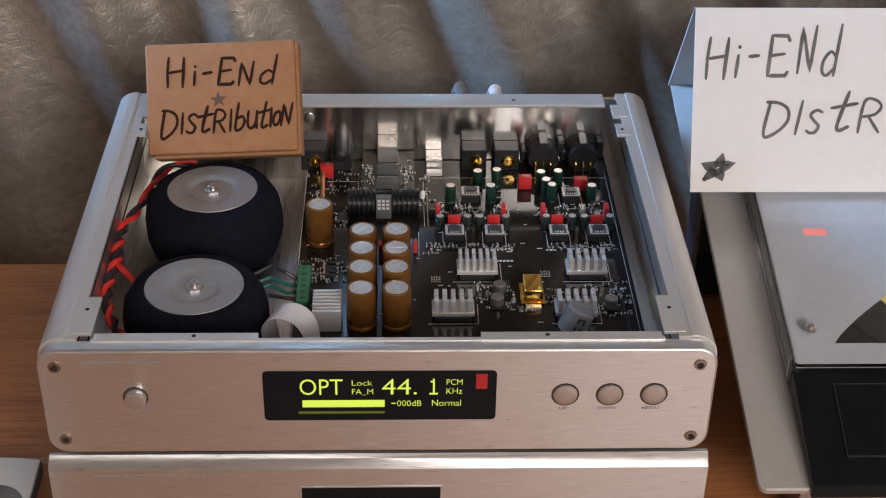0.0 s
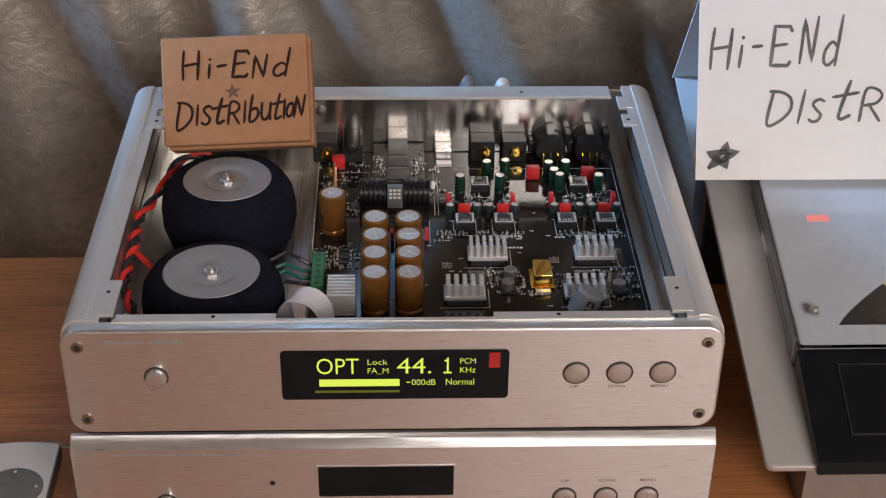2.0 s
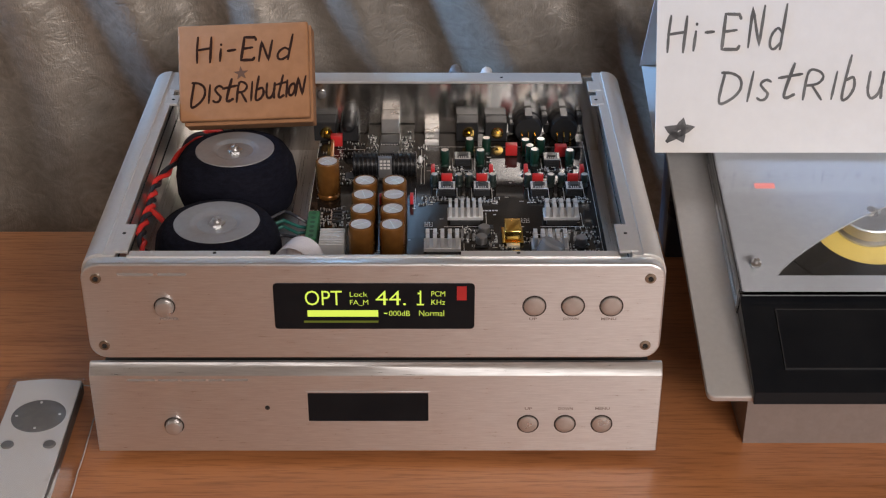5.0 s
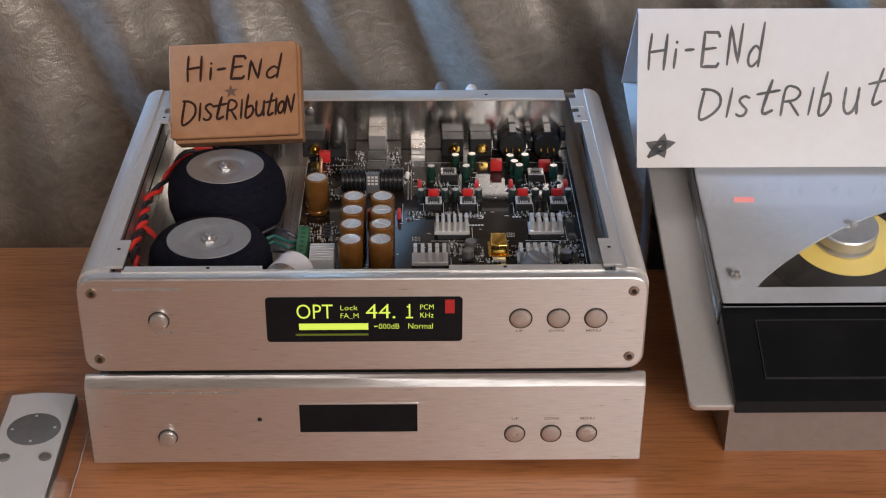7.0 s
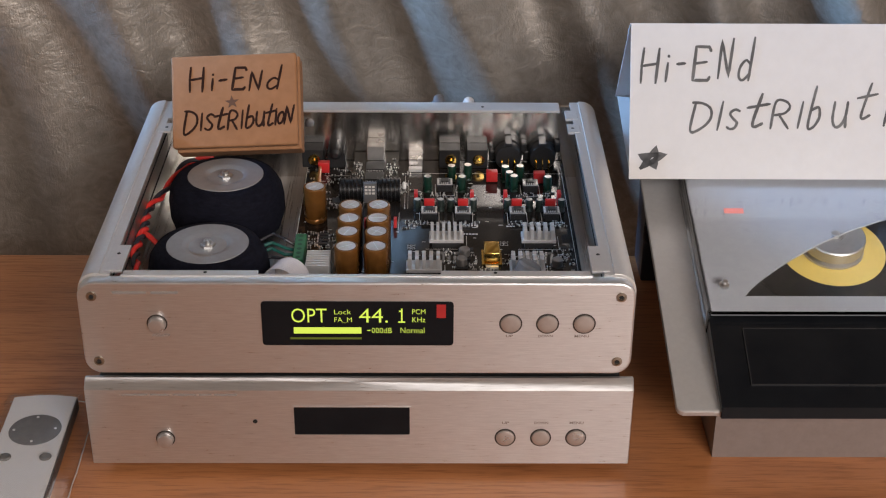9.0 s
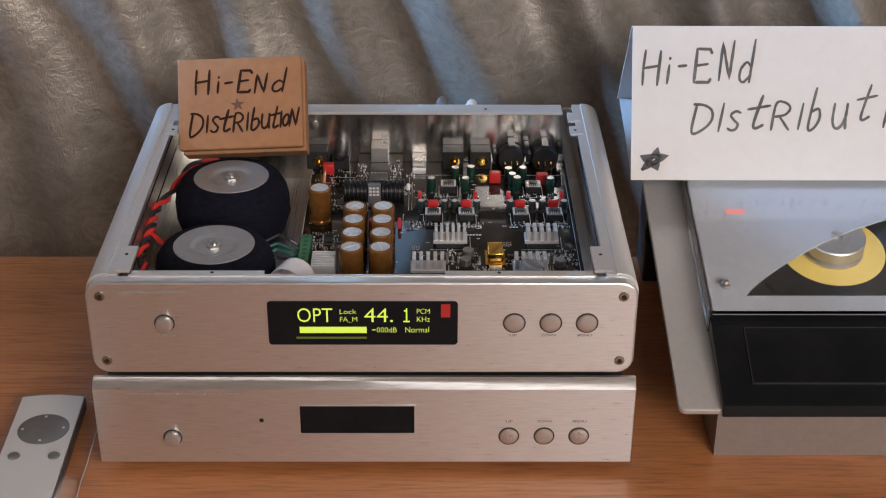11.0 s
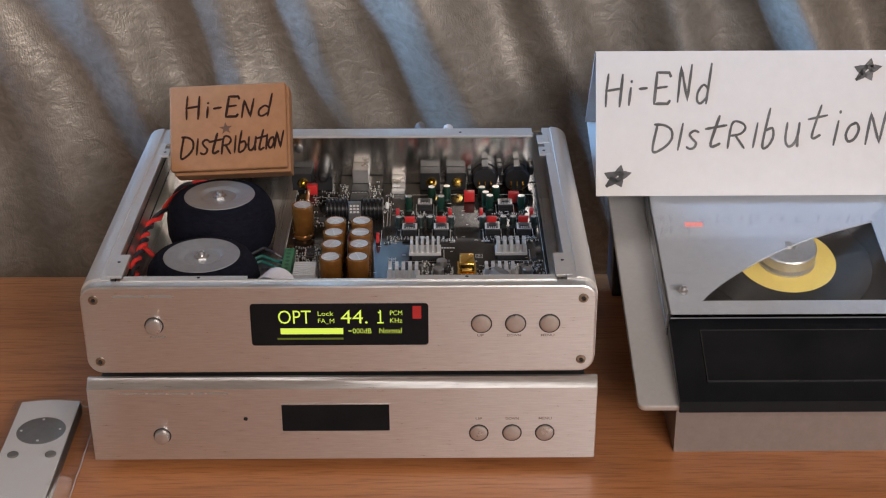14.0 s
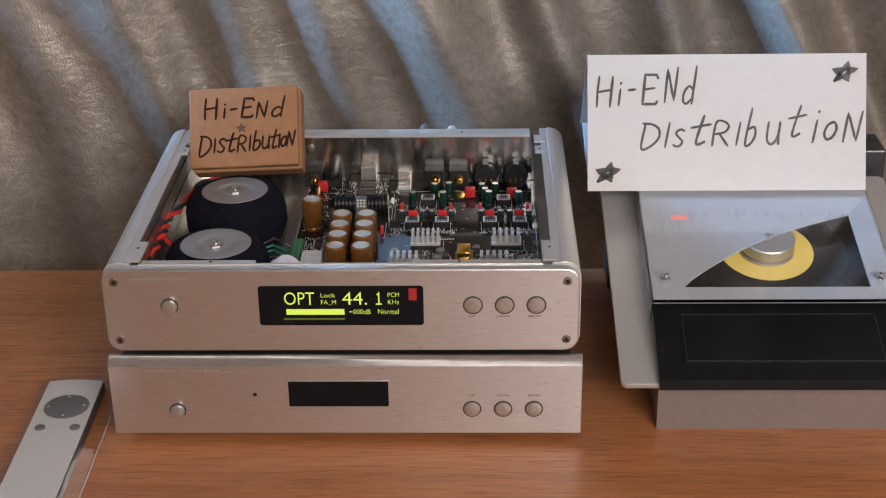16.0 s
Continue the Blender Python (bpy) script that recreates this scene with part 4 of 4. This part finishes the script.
def opamp():
    sock = box(-0.0050, 0.0050, -0.0040, 0.0040, 0, 0.0050, 0.0003, 1)
    for z in (0.0015, 0.0032):
        box(-0.0022, 0.0022, -0.0044, -0.0039, z, z + 0.0006, bm=sock)
    pcb = box(-0.0054, 0.0054, -0.0050, 0.0050, 0.0050, 0.0062, 0.0002, 1)
    chip = box(-0.0026, 0.0026, -0.0022, 0.0026, 0.0062, 0.0078, 0.0002, 1)
    pins = bmesh.new()
    for k in range(4):
        x = -0.0021 + 0.0014 * k
        box(x - 0.0003, x + 0.0003, -0.0035, -0.0022, 0.0062, 0.0068, bm=pins)
        box(x - 0.0003, x + 0.0003, 0.0026, 0.0038, 0.0062, 0.0068, bm=pins)
        box(-0.0050, -0.0040, -0.0035 + 0.002 * k, -0.0028 + 0.002 * k, 0.0062, 0.0067, bm=pins)
        box(0.0040, 0.0050, -0.0035 + 0.002 * k, -0.0028 + 0.002 * k, 0.0062, 0.0067, bm=pins)
    outline = bmesh.new()
    for a in ((-0.0053, 0.0053, -0.0050, -0.0045), (-0.0053, 0.0053, 0.0045, 0.0050), (-0.0053, -0.0049, -0.0045, 0.0045), (0.0049, 0.0053, -0.0045, 0.0045)):
        box(a[0], a[1], a[2], a[3], 0.0061, 0.00632, bm=outline)
    return multi("amplifier_module", [(outline, SILK), (sock, BLACK_PLASTIC), (pcb, mottled("dark module board", (0.05, 0.05, 0.055), (0.08, 0.08, 0.085), 0.35, 0, 200)), (chip, CHIP), (pins, TIN)])


oa = opamp()
for x, y in ((0.0412, 0.1630), (0.0640, 0.1630), (0.1010, 0.1630), (0.1240, 0.1630), (0.0520, 0.2060), (0.1120, 0.2050)):
    shared("amplifier_module", oa, board, T(x, y, PZ))

# silver pin heatsinks on their chips


def pin_sink(x, y, cols, rows=2, w=0.0225, d=0.0130, h=0.0125):
    base = multi("heatsink", [(box(-w / 2, w / 2, -d / 2, d / 2, 0.0030, 0.0052, 0.0002, 1), FIN), (box(-w * 0.42, w * 0.42, -d * 0.56, d * 0.42, 0, 0.0030, 0.0002, 1), CHIP)])
    sink = shared("heatsink", base, dac, T(x, y, PZ))
    pw, pd = w / cols * 0.52, d / rows - 0.0016
    pin = multi("fin", [(box(-pw / 2, pw / 2, -pd / 2, pd / 2, 0.0050, h, 0.0002, 1), FIN)])
    for c in range(cols):
        for r in range(rows):
            shared("fin", pin, sink, T(-w / 2 + (c + 0.5) * w / cols, -d / 2 + (r + 0.5) * d / rows, 0))


for x, y, cols in ((0.0525, 0.1280, 6), (0.1130, 0.1280, 5), (0.0380, 0.0890, 5), (0.1035, 0.0890, 5)):
    pin_sink(x, y, cols)
plate_sink = shared("heatsink", multi("heatsink", [(box(-0.0075, 0.0075, -0.0100, 0.0100, 0.0005, 0.0035), FIN)]), dac, T(-0.0285, 0.0830, PZ))
plate_fin = multi("fin", [(box(-0.0075, 0.0075, 0, 0.0013, 0.0035, 0.0135, 0.0002, 1), FIN)])
for k in range(7):
    shared("fin", plate_fin, plate_sink, T(0, -0.0098 + 0.0031 * k, 0))
# black round-finned sinks, lying along x
BLACK_FIN = mottled("black anodised fins", (0.008, 0.008, 0.009), (0.013, 0.013, 0.014), 0.28, 0.2, 200)
ALONG_X = Matrix.Rotation(radians(90), 4, "Y")
core = multi("heatsink", [(lathe([(0.0075, -0.0080), (0.0075, 0.0080)], 24, m=Matrix.Translation((0, 0, 0.0078)) @ ALONG_X), BLACK_FIN)])
round_fin = multi("fin", [(lathe([(0.0070, -0.0007), (0.0083, -0.0006), (0.0085, 0), (0.0083, 0.0006), (0.0070, 0.0007)], 24, m=ALONG_X), BLACK_FIN)])
for x in (-0.0128, 0.0132):
    sink = shared("heatsink", core, dac, T(x, 0.1900, PZ))
    for k in range(6):
        shared("fin", round_fin, sink, Matrix.Translation((-0.0072 + 0.00288 * k, 0, 0.0078)))
reg = box(-0.0045, 0.0045, -0.0020, 0.0020, 0.002, 0.0165, 0.0003, 1)
marks = bmesh.new()
for k in range(3):
    for z in (0.0085, 0.0110, 0.0135):
        box(-0.0035 + 0.0025 * k, -0.0017 + 0.0025 * k, -0.0022, -0.0019, z, z + 0.0015, bm=marks)
shared("regulator", multi("regulator", [(reg, mottled("grey package", (0.10, 0.10, 0.105), (0.13, 0.13, 0.13), 0.4)), (marks, SILK)]), board, T(0.0005, 0.1830, PZ))

# gold oscillator can, green terminal block, grey sleeve, link wire
shared("oscillator", multi("oscillator", [(box(-0.0066, 0.0066, -0.0095, 0.0095, 0.0010, 0.0018, 0.0003, 1), GOLD), (box(-0.0052, 0.0052, -0.0082, 0.0082, 0.0018, 0.0090, 0.0010, 3), GOLD), (box(-0.004, 0.004, -0.0135, -0.0105, 0.0, 0.0016), TIN)]),
       board, T(0.0815, 0.1060, PZ))
blk = box(-0.0035, 0.0035, -0.0170, 0.0170, 0, 0.0090, 0.0004, 1)
# flat discs in a darker green paint the shade of the wells
holes = bmesh.new()
for k in range(6):
    lathe([(0.0016, 0.0085), (0.0016, 0.0091), (0, 0.0091)], 12, bm=holes, m=T(0.0, -0.0140 + 0.0056 * k, 0))
shared("terminal_block", multi("terminal_block", [(blk, GREEN_BLOCK), (holes, mottled("green with painted well shade", (0.01, 0.06, 0.025), (0.02, 0.09, 0.04), 0.5))]), board, T(-0.0420, 0.1060, PZ))
SLEEVE_GREY = mottled("grey shrink sleeve", (0.26, 0.26, 0.265), (0.20, 0.20, 0.205), 0.22, 0, 150)
can = lathe([(0.0070, 0), (0.0078, 0.0008), (0.0078, 0.0135), (0.0066, 0.0150), (0, 0.0148)], 28)
print_bars = bmesh.new()
for a in (-100, -78):
    for z in (0.0035, 0.0085):
        box(-0.0005, 0.0005, -0.0080, -0.0077, z, z + 0.0032, bm=print_bars, m=Matrix.Rotation(radians(a + 90), 4, "Z"))
for z in (0.0035, 0.0112):
    box(-0.0010, 0.0010, -0.0080, -0.0077, z, z + 0.0006, bm=print_bars)
shared("small_capacitor", multi("small_capacitor", [(can, SLEEVE_GREY), (print_bars, BLACK_PLASTIC)]), board, T(0.0985, 0.0700, PZ + 0.0025) @ Matrix.Rotation(radians(24), 4, "Y") @ Matrix.Rotation(radians(-8), 4, "X"))
part("link_wire", tube([(-0.0375, 0.2290, PZ), (-0.0370, 0.2285, PZ + 0.006), (-0.0360, 0.2150, PZ + 0.010), (-0.0355, 0.1950, PZ + 0.008), (-0.0352, 0.1760, PZ)], 0.0012), mottled("orange wire", (0.50, 0.20, 0.06), (0.42, 0.17, 0.05), 0.4), board)

# jacks on the rear panel
for x in (-0.0430, 0.0557, 0.0757):
    j = part("socket", box(x - 0.0076, x + 0.0076, 0.2405, 0.2533, PZ, 0.1060, 0.0005, 1), BLACK_PLASTIC, board)
    part("contact", lathe([(0.0042, 0), (0.0042, 0.0012), (0.0030, 0.0014), (0.0012, 0.0014), (0.0010, 0.0035), (0, 0.0035)], 20, m=Matrix.Translation((x + 0.001, 0.2405, 0.0985)) @ FACE), BRASS, j, "gold-plated contact", True)
part("socket", lathe([(0.0050, 0), (0.0050, 0.013), (0.0038, 0.0175), (0.0018, 0.0190), (0, 0.0190)], 24, m=Matrix.Translation((-0.0262, 0.2533, 0.1045)) @ FACE), BLACK_PLASTIC, board, smooth=True)
part("socket_body", box(-0.0325, -0.0200, 0.2400, 0.2533, PZ, 0.1040, 0.0005, 1), BLACK_PLASTIC, board)
mod = part("interface_module", box(-0.0130, 0.0190, 0.2020, 0.2520, 0.0975, 0.0990, 0.0002, 1), mottled("grey-green module mask", (0.030, 0.030, 0.026), (0.045, 0.044, 0.038), 0.25, 0, 120), board)
part("usb_socket", box(-0.0038, 0.0085, 0.2380, 0.2533, 0.0990, 0.1100, 0.0005, 1), SOCKET_METAL, mod, "bright metal socket")
part("optical_socket", box(0.0260, 0.0362, 0.2395, 0.2533, PZ, 0.0995, 0.0004, 1), SOCKET_METAL, board, "bright metal socket")
part("optical_clip", box(0.0262, 0.0360, 0.2330, 0.2385, PZ, 0.0945, 0.0004, 1), TIN, board)
for x in (0.0980, 0.1225):
    XM = Matrix.Translation((x, 0.2533, 0.1010)) @ FACE
    j = part("xlr_socket", lathe([(0.0108, 0), (0.0108, 0.0060), (0.0098, 0.0072), (0.0098, 0.0135), (0.0088, 0.0150), (0, 0.0150)], 28, m=XM), BLACK_PLASTIC, board, "black round three-pin socket", True)
    for s in (-1, 1):
        part("ear", box(x + s * 0.0112 - 0.0022, x + s * 0.0112 + 0.0022, 0.2450, 0.2533, 0.0960 + 0.006 * (s > 0), 0.1035 + 0.006 * (s > 0), 0.0010, 2), BLACK_PLASTIC, j)
    part("latch", box(x - 0.0026, x + 0.0026, 0.2385, 0.2520, 0.1105, 0.1122, 0.0004, 1), mottled("grey latch", (0.03, 0.03, 0.035), (0.02, 0.02, 0.025), 0.45, 0.0), j)
    for s in (-1, 0, 1):
        part("pin", tube([(x + 0.0045 * s, 0.2390, 0.1005), (x + 0.0045 * s, 0.2365, 0.1002), (x + 0.0045 * s, 0.2355 - 0.002 * (s == 0), 0.0985), (x + 0.0045 * s, 0.2355 - 0.002 * (s == 0), PZ)], 0.00055, 6), BRASS, j)
part("status_lamp", lathe([(0.0015, 0), (0.0015, 0.0035), (0.0009, 0.0046), (0, 0.0048)], 14, m=T(0.0235, 0.2080, PZ)), material("white lens", (0.8, 0.8, 0.78), 0.2), board, smooth=True)

# wiring


def strand_pair(pts, r_off, turns):
    a, b2 = [], []
    n = 140
    V = [Vector(p) for p in pts]
    for i in range(n + 1):
        s = i / n * (len(V) - 1)
        k = min(int(s), len(V) - 2)
        f = s - k
        p0, p1, p2, p3 = V[max(k - 1, 0)], V[k], V[k + 1], V[min(k + 2, len(V) - 1)]
        p = 0.5 * ((2 * p1) + (p2 - p0) * f + (2 * p0 - 5 * p1 + 4 * p2 - p3) * f * f + (3 * p1 - p0 - 3 * p2 + p3) * f ** 3)
        ang = turns * 2 * math.pi * i / n
        o = Vector((math.cos(ang), 0.15 * math.cos(ang), math.sin(ang))) * r_off
        a.append(p + o)
        b2.append(p - o)
    return a, b2


a, b2 = strand_pair([(-0.114, 0.2260, 0.106), (-0.131, 0.2200, 0.104), (-0.1400, 0.1850, 0.101), (-0.1470, 0.1620, 0.100), (-0.1465, 0.1420, 0.101), (-0.1450, 0.1270, 0.102), (-0.1455, 0.1100, 0.102), (-0.1455, 0.0950, 0.100), (-0.1405, 0.0770, 0.099), (-0.1320, 0.0620, 0.096), (-0.118, 0.046, 0.088)], 0.0017, 8.0)
part("red_wire", tube(a, 0.0016), WIRE_RED, dac)
part("black_wire", tube(b2, 0.0016), WIRE_BLACK, dac)
part("red_wire", tube([(-0.1455, 0.1240, 0.102), (-0.1400, 0.1160, 0.103), (-0.1330, 0.1080, 0.101), (-0.1280, 0.104, 0.096)], 0.0018), WIRE_RED, dac)
for mat, name, pts in ((WIRE_BLACK, "black_wire", [(-0.070, 0.118, 0.098), (-0.060, 0.121, 0.102), (-0.052, 0.117, 0.100), (-0.0455, 0.116, 0.096)]),
                       (WIRE_TEAL, "green_wire", [(-0.071, 0.108, 0.098), (-0.060, 0.111, 0.101), (-0.051, 0.107, 0.099), (-0.0455, 0.110, 0.096)]),
                       (WIRE_TEAL, "green_wire", [(-0.070, 0.104, 0.096), (-0.060, 0.107, 0.099), (-0.051, 0.102, 0.097), (-0.0455, 0.1045, 0.096)]),
                       (WIRE_BLACK, "black_wire", [(-0.068, 0.098, 0.094), (-0.060, 0.101, 0.096), (-0.052, 0.099, 0.096), (-0.0455, 0.099, 0.095)])):
    part(name, tube(pts, 0.0011), mat, dac)
rib = bmesh.new()
NR = 54
lanes = []
for k in range(NR + 1):
    o = 0.0126 * k / NR
    ridge = 0.0005 * abs(math.sin(math.pi * 9 * k / NR))
    pts = []
    for i in range(19):
        a = radians(195 - 185 * i / 18)
        r = 0.0115 + ridge
        pts.append((-0.0500 + r * math.cos(a) + 0.50 * o, 0.0640 + 1.1 * o - 0.012 * i / 18, 0.0990 + 1.15 * r * math.sin(a)))
    pts = [(pts[0][0] + 0.001, pts[0][1] + 0.004, 0.081)] + pts + [(pts[-1][0] + 0.0015, pts[-1][1] - 0.004, 0.0935)]
    lanes.append([rib.verts.new(p) for p in pts])
for la, lb in zip(lanes, lanes[1:]):
    for i in range(len(la) - 1):
        rib.faces.new((la[i], la[i + 1], lb[i + 1], lb[i]))
part("ribbon_cable", rib, RIBBON, dac, "grey-white flat ribbon cable", True)

# small surface parts and white print of the board
rng = random.Random(7)
smd, chips, silk = bmesh.new(), bmesh.new(), bmesh.new()


def smd_cluster(x0, x1, y0, y1, n, z=PZ):
    for _ in range(n):
        x, y = rng.uniform(x0, x1), rng.uniform(y0, y1)
        w, d = rng.choice(((0.0020, 0.0012), (0.0012, 0.0020), (0.0016, 0.0008), (0.0030, 0.0016)))
        box(x - w / 2, x + w / 2, y - d / 2, y + d / 2, z, z + 0.0008, bm=chips)
        if w > d:
            for s in (-1, 1):
                box(x + s * w / 2 - 0.0003, x + s * w / 2 + 0.0003, y - d / 2, y + d / 2, z, z + 0.0009, bm=smd)
        else:
            for s in (-1, 1):
                box(x - w / 2, x + w / 2, y + s * d / 2 - 0.0003, y + s * d / 2 + 0.0003, z, z + 0.0009, bm=smd)


for a in ((-0.046, -0.020, 0.118, 0.142, 52), (0.030, 0.074, 0.150, 0.157, 32), (0.092, 0.134, 0.150, 0.157, 32), (0.052, 0.072, 0.094, 0.118, 32), (0.112, 0.134, 0.086, 0.120, 36), (0.088, 0.096, 0.098, 0.112, 10),
          (0.030, 0.074, 0.183, 0.200, 36), (0.092, 0.134, 0.183, 0.200, 36), (-0.046, -0.016, 0.205, 0.238, 28), (-0.030, -0.018, 0.175, 0.20, 14), (0.020, 0.03, 0.20, 0.235, 12), (0.074, 0.082, 0.090, 0.098, 12), (0.024, 0.03, 0.145, 0.16, 8)):
    smd_cluster(*a)
smd_cluster(-0.0125, -0.0055, 0.204, 0.234, 16, 0.0990)
smd_cluster(0.0110, 0.0185, 0.204, 0.240, 18, 0.0990)
for x0, x1, y0, y1, z in ((-0.0040, 0.0090, 0.2210, 0.2330, 0.099), (-0.0040, 0.0090, 0.2045, 0.2165, 0.099), (-0.026, -0.020, 0.182, 0.19, PZ), (0.0655, 0.0700, 0.1145, 0.119, PZ), (0.127, 0.131, 0.118, 0.122, PZ)):
    box(x0, x1, y0, y1, z, z + 0.0014, bm=chips)
    n = int((x1 - x0) / 0.0011 + 1e-6)
    for k in range(n):
        x = x0 + 0.0006 + 0.0011 * k
        box(x, x + 0.0005, y0 - 0.0010, y0, z, z + 0.0005, bm=smd)
        box(x, x + 0.0005, y1, y1 + 0.0010, z, z + 0.0005, bm=smd)
for x, y in ((-0.0420, 0.128), (-0.0285, 0.129)):
    for k in range(4):
        box(x - 0.0030, x + 0.0030, y - 0.006 + 0.0042 * k, y - 0.0035 + 0.0042 * k, PZ, PZ + 0.0015, bm=chips)
        for s in (-1, 1):
            box(x + s * 0.0036 - 0.0006, x + s * 0.0036 + 0.0006, y - 0.0055 + 0.0042 * k, y - 0.0040 + 0.0042 * k, PZ, PZ + 0.0006, bm=smd)


def silk_line(x0, x1, y0, y1):
    box(x0, x1, y0, y1, PZ - 0.0002, PZ + 0.00006, bm=silk)


silk_line(0.0240, 0.1370, 0.2310, 0.2314)
silk_line(0.0240, 0.0244, 0.1760, 0.2310)
silk_line(0.0262, 0.0265, 0.1760, 0.2200)
silk_line(-0.0340, -0.0150, 0.2270, 0.2274)
silk_line(-0.0153, -0.0150, 0.2050, 0.2270)
silk_line(-0.0472, -0.0466, 0.0200, 0.2500)
silk_line(0.0205, 0.0208, 0.1450, 0.1700)
silk_line(0.1360, 0.1363, 0.0300, 0.2400)
for _ in range(90):
    x, y = rng.uniform(-0.044, 0.133), rng.uniform(0.08, 0.235)
    w = rng.uniform(0.0012, 0.0034)
    silk_line(x, x + w, y, y + 0.0007)
for x, y in ((0.0412, 0.1630), (0.0640, 0.1630), (0.1010, 0.1630), (0.1240, 0.1630), (0.0520, 0.2060), (0.1120, 0.2050)):
    for a, b2, c, d in ((-0.0068, 0.0068, -0.0100, -0.0096), (-0.0068, -0.0064, -0.0100, 0.0080), (0.0064, 0.0068, -0.0100, 0.0080)):
        silk_line(x + a, x + b2, y + c, y + d)
for x, y in ((0.0525, 0.1280), (0.1130, 0.1280), (0.0380, 0.0890), (0.1035, 0.0890)):
    for a, b2, c, d in ((-0.0135, 0.0135, -0.0092, -0.0088), (0.0131, 0.0135, -0.0088, 0.0090)):
        silk_line(x + a, x + b2, y + c, y + d)
for x, y, n in ((0.0635, 0.1390, 5), (0.0270, 0.1190, 0), (0.0880, 0.1240, 0), (0.0930, 0.1500, 3)):
    if n:
        for k in range(n):
            silk_line(x + 0.0021 * k, x + 0.0021 * k + 0.0016, y, y + 0.0016)
    else:
        for k in range(3):
            for dx2 in (0, 0.0028):
                silk_line(x + dx2, x + dx2 + 0.0022, y + 0.0022 * k, y + 0.0022 * k + 0.0003)
                silk_line(x + dx2, x + dx2 + 0.0003, y + 0.0022 * k, y + 0.0022 * k + 0.0016)
                silk_line(x + dx2 + 0.0019, x + dx2 + 0.0022, y + 0.0022 * k, y + 0.0022 * k + 0.0016)
for bm, mat, name in ((chips, CHIP, "chip_scatter"), (smd, TIN, "solder_scatter"), (silk, SILK, "white_print")):
    tagged(part(name, bm, mat, board), kind="stuff")

# signal leads behind the unit
for x, z0, braid in ((0.0500, 0.135, (0.16, 0.16, 0.17)), (0.0720, 0.133, (0.66, 0.66, 0.68))):
    lead = thing("signal_lead", "braided signal lead plugged in behind the unit", "cable", (x, 0.2600, 0.10), group="signal leads")
    part("plug", lathe([(0.0048, 0), (0.0048, 0.014), (0.0040, 0.018)], 20, m=Matrix.Translation((x, 0.2575, 0.1000)) @ Matrix.Rotation(radians(-90), 4, "X")), CHROME, lead, smooth=True)
    part("cord", tube([(x, 0.2740, 0.1010), (x, 0.2760, 0.1080), (x - 0.001, 0.2790, z0 - 0.012), (x - 0.002, 0.2840, z0 - 0.008), (x - 0.003, 0.2900, z0 - 0.014), (x - 0.004, 0.2950, 0.09), (x - 0.004, 0.2960, 0.0), (x - 0.004, 0.297, -0.745)], 0.0042, 10),
         mottled("lead braid", braid, tuple(0.6 * c for c in braid), 0.6, 0, 500, 0.5), lead, smooth=True)
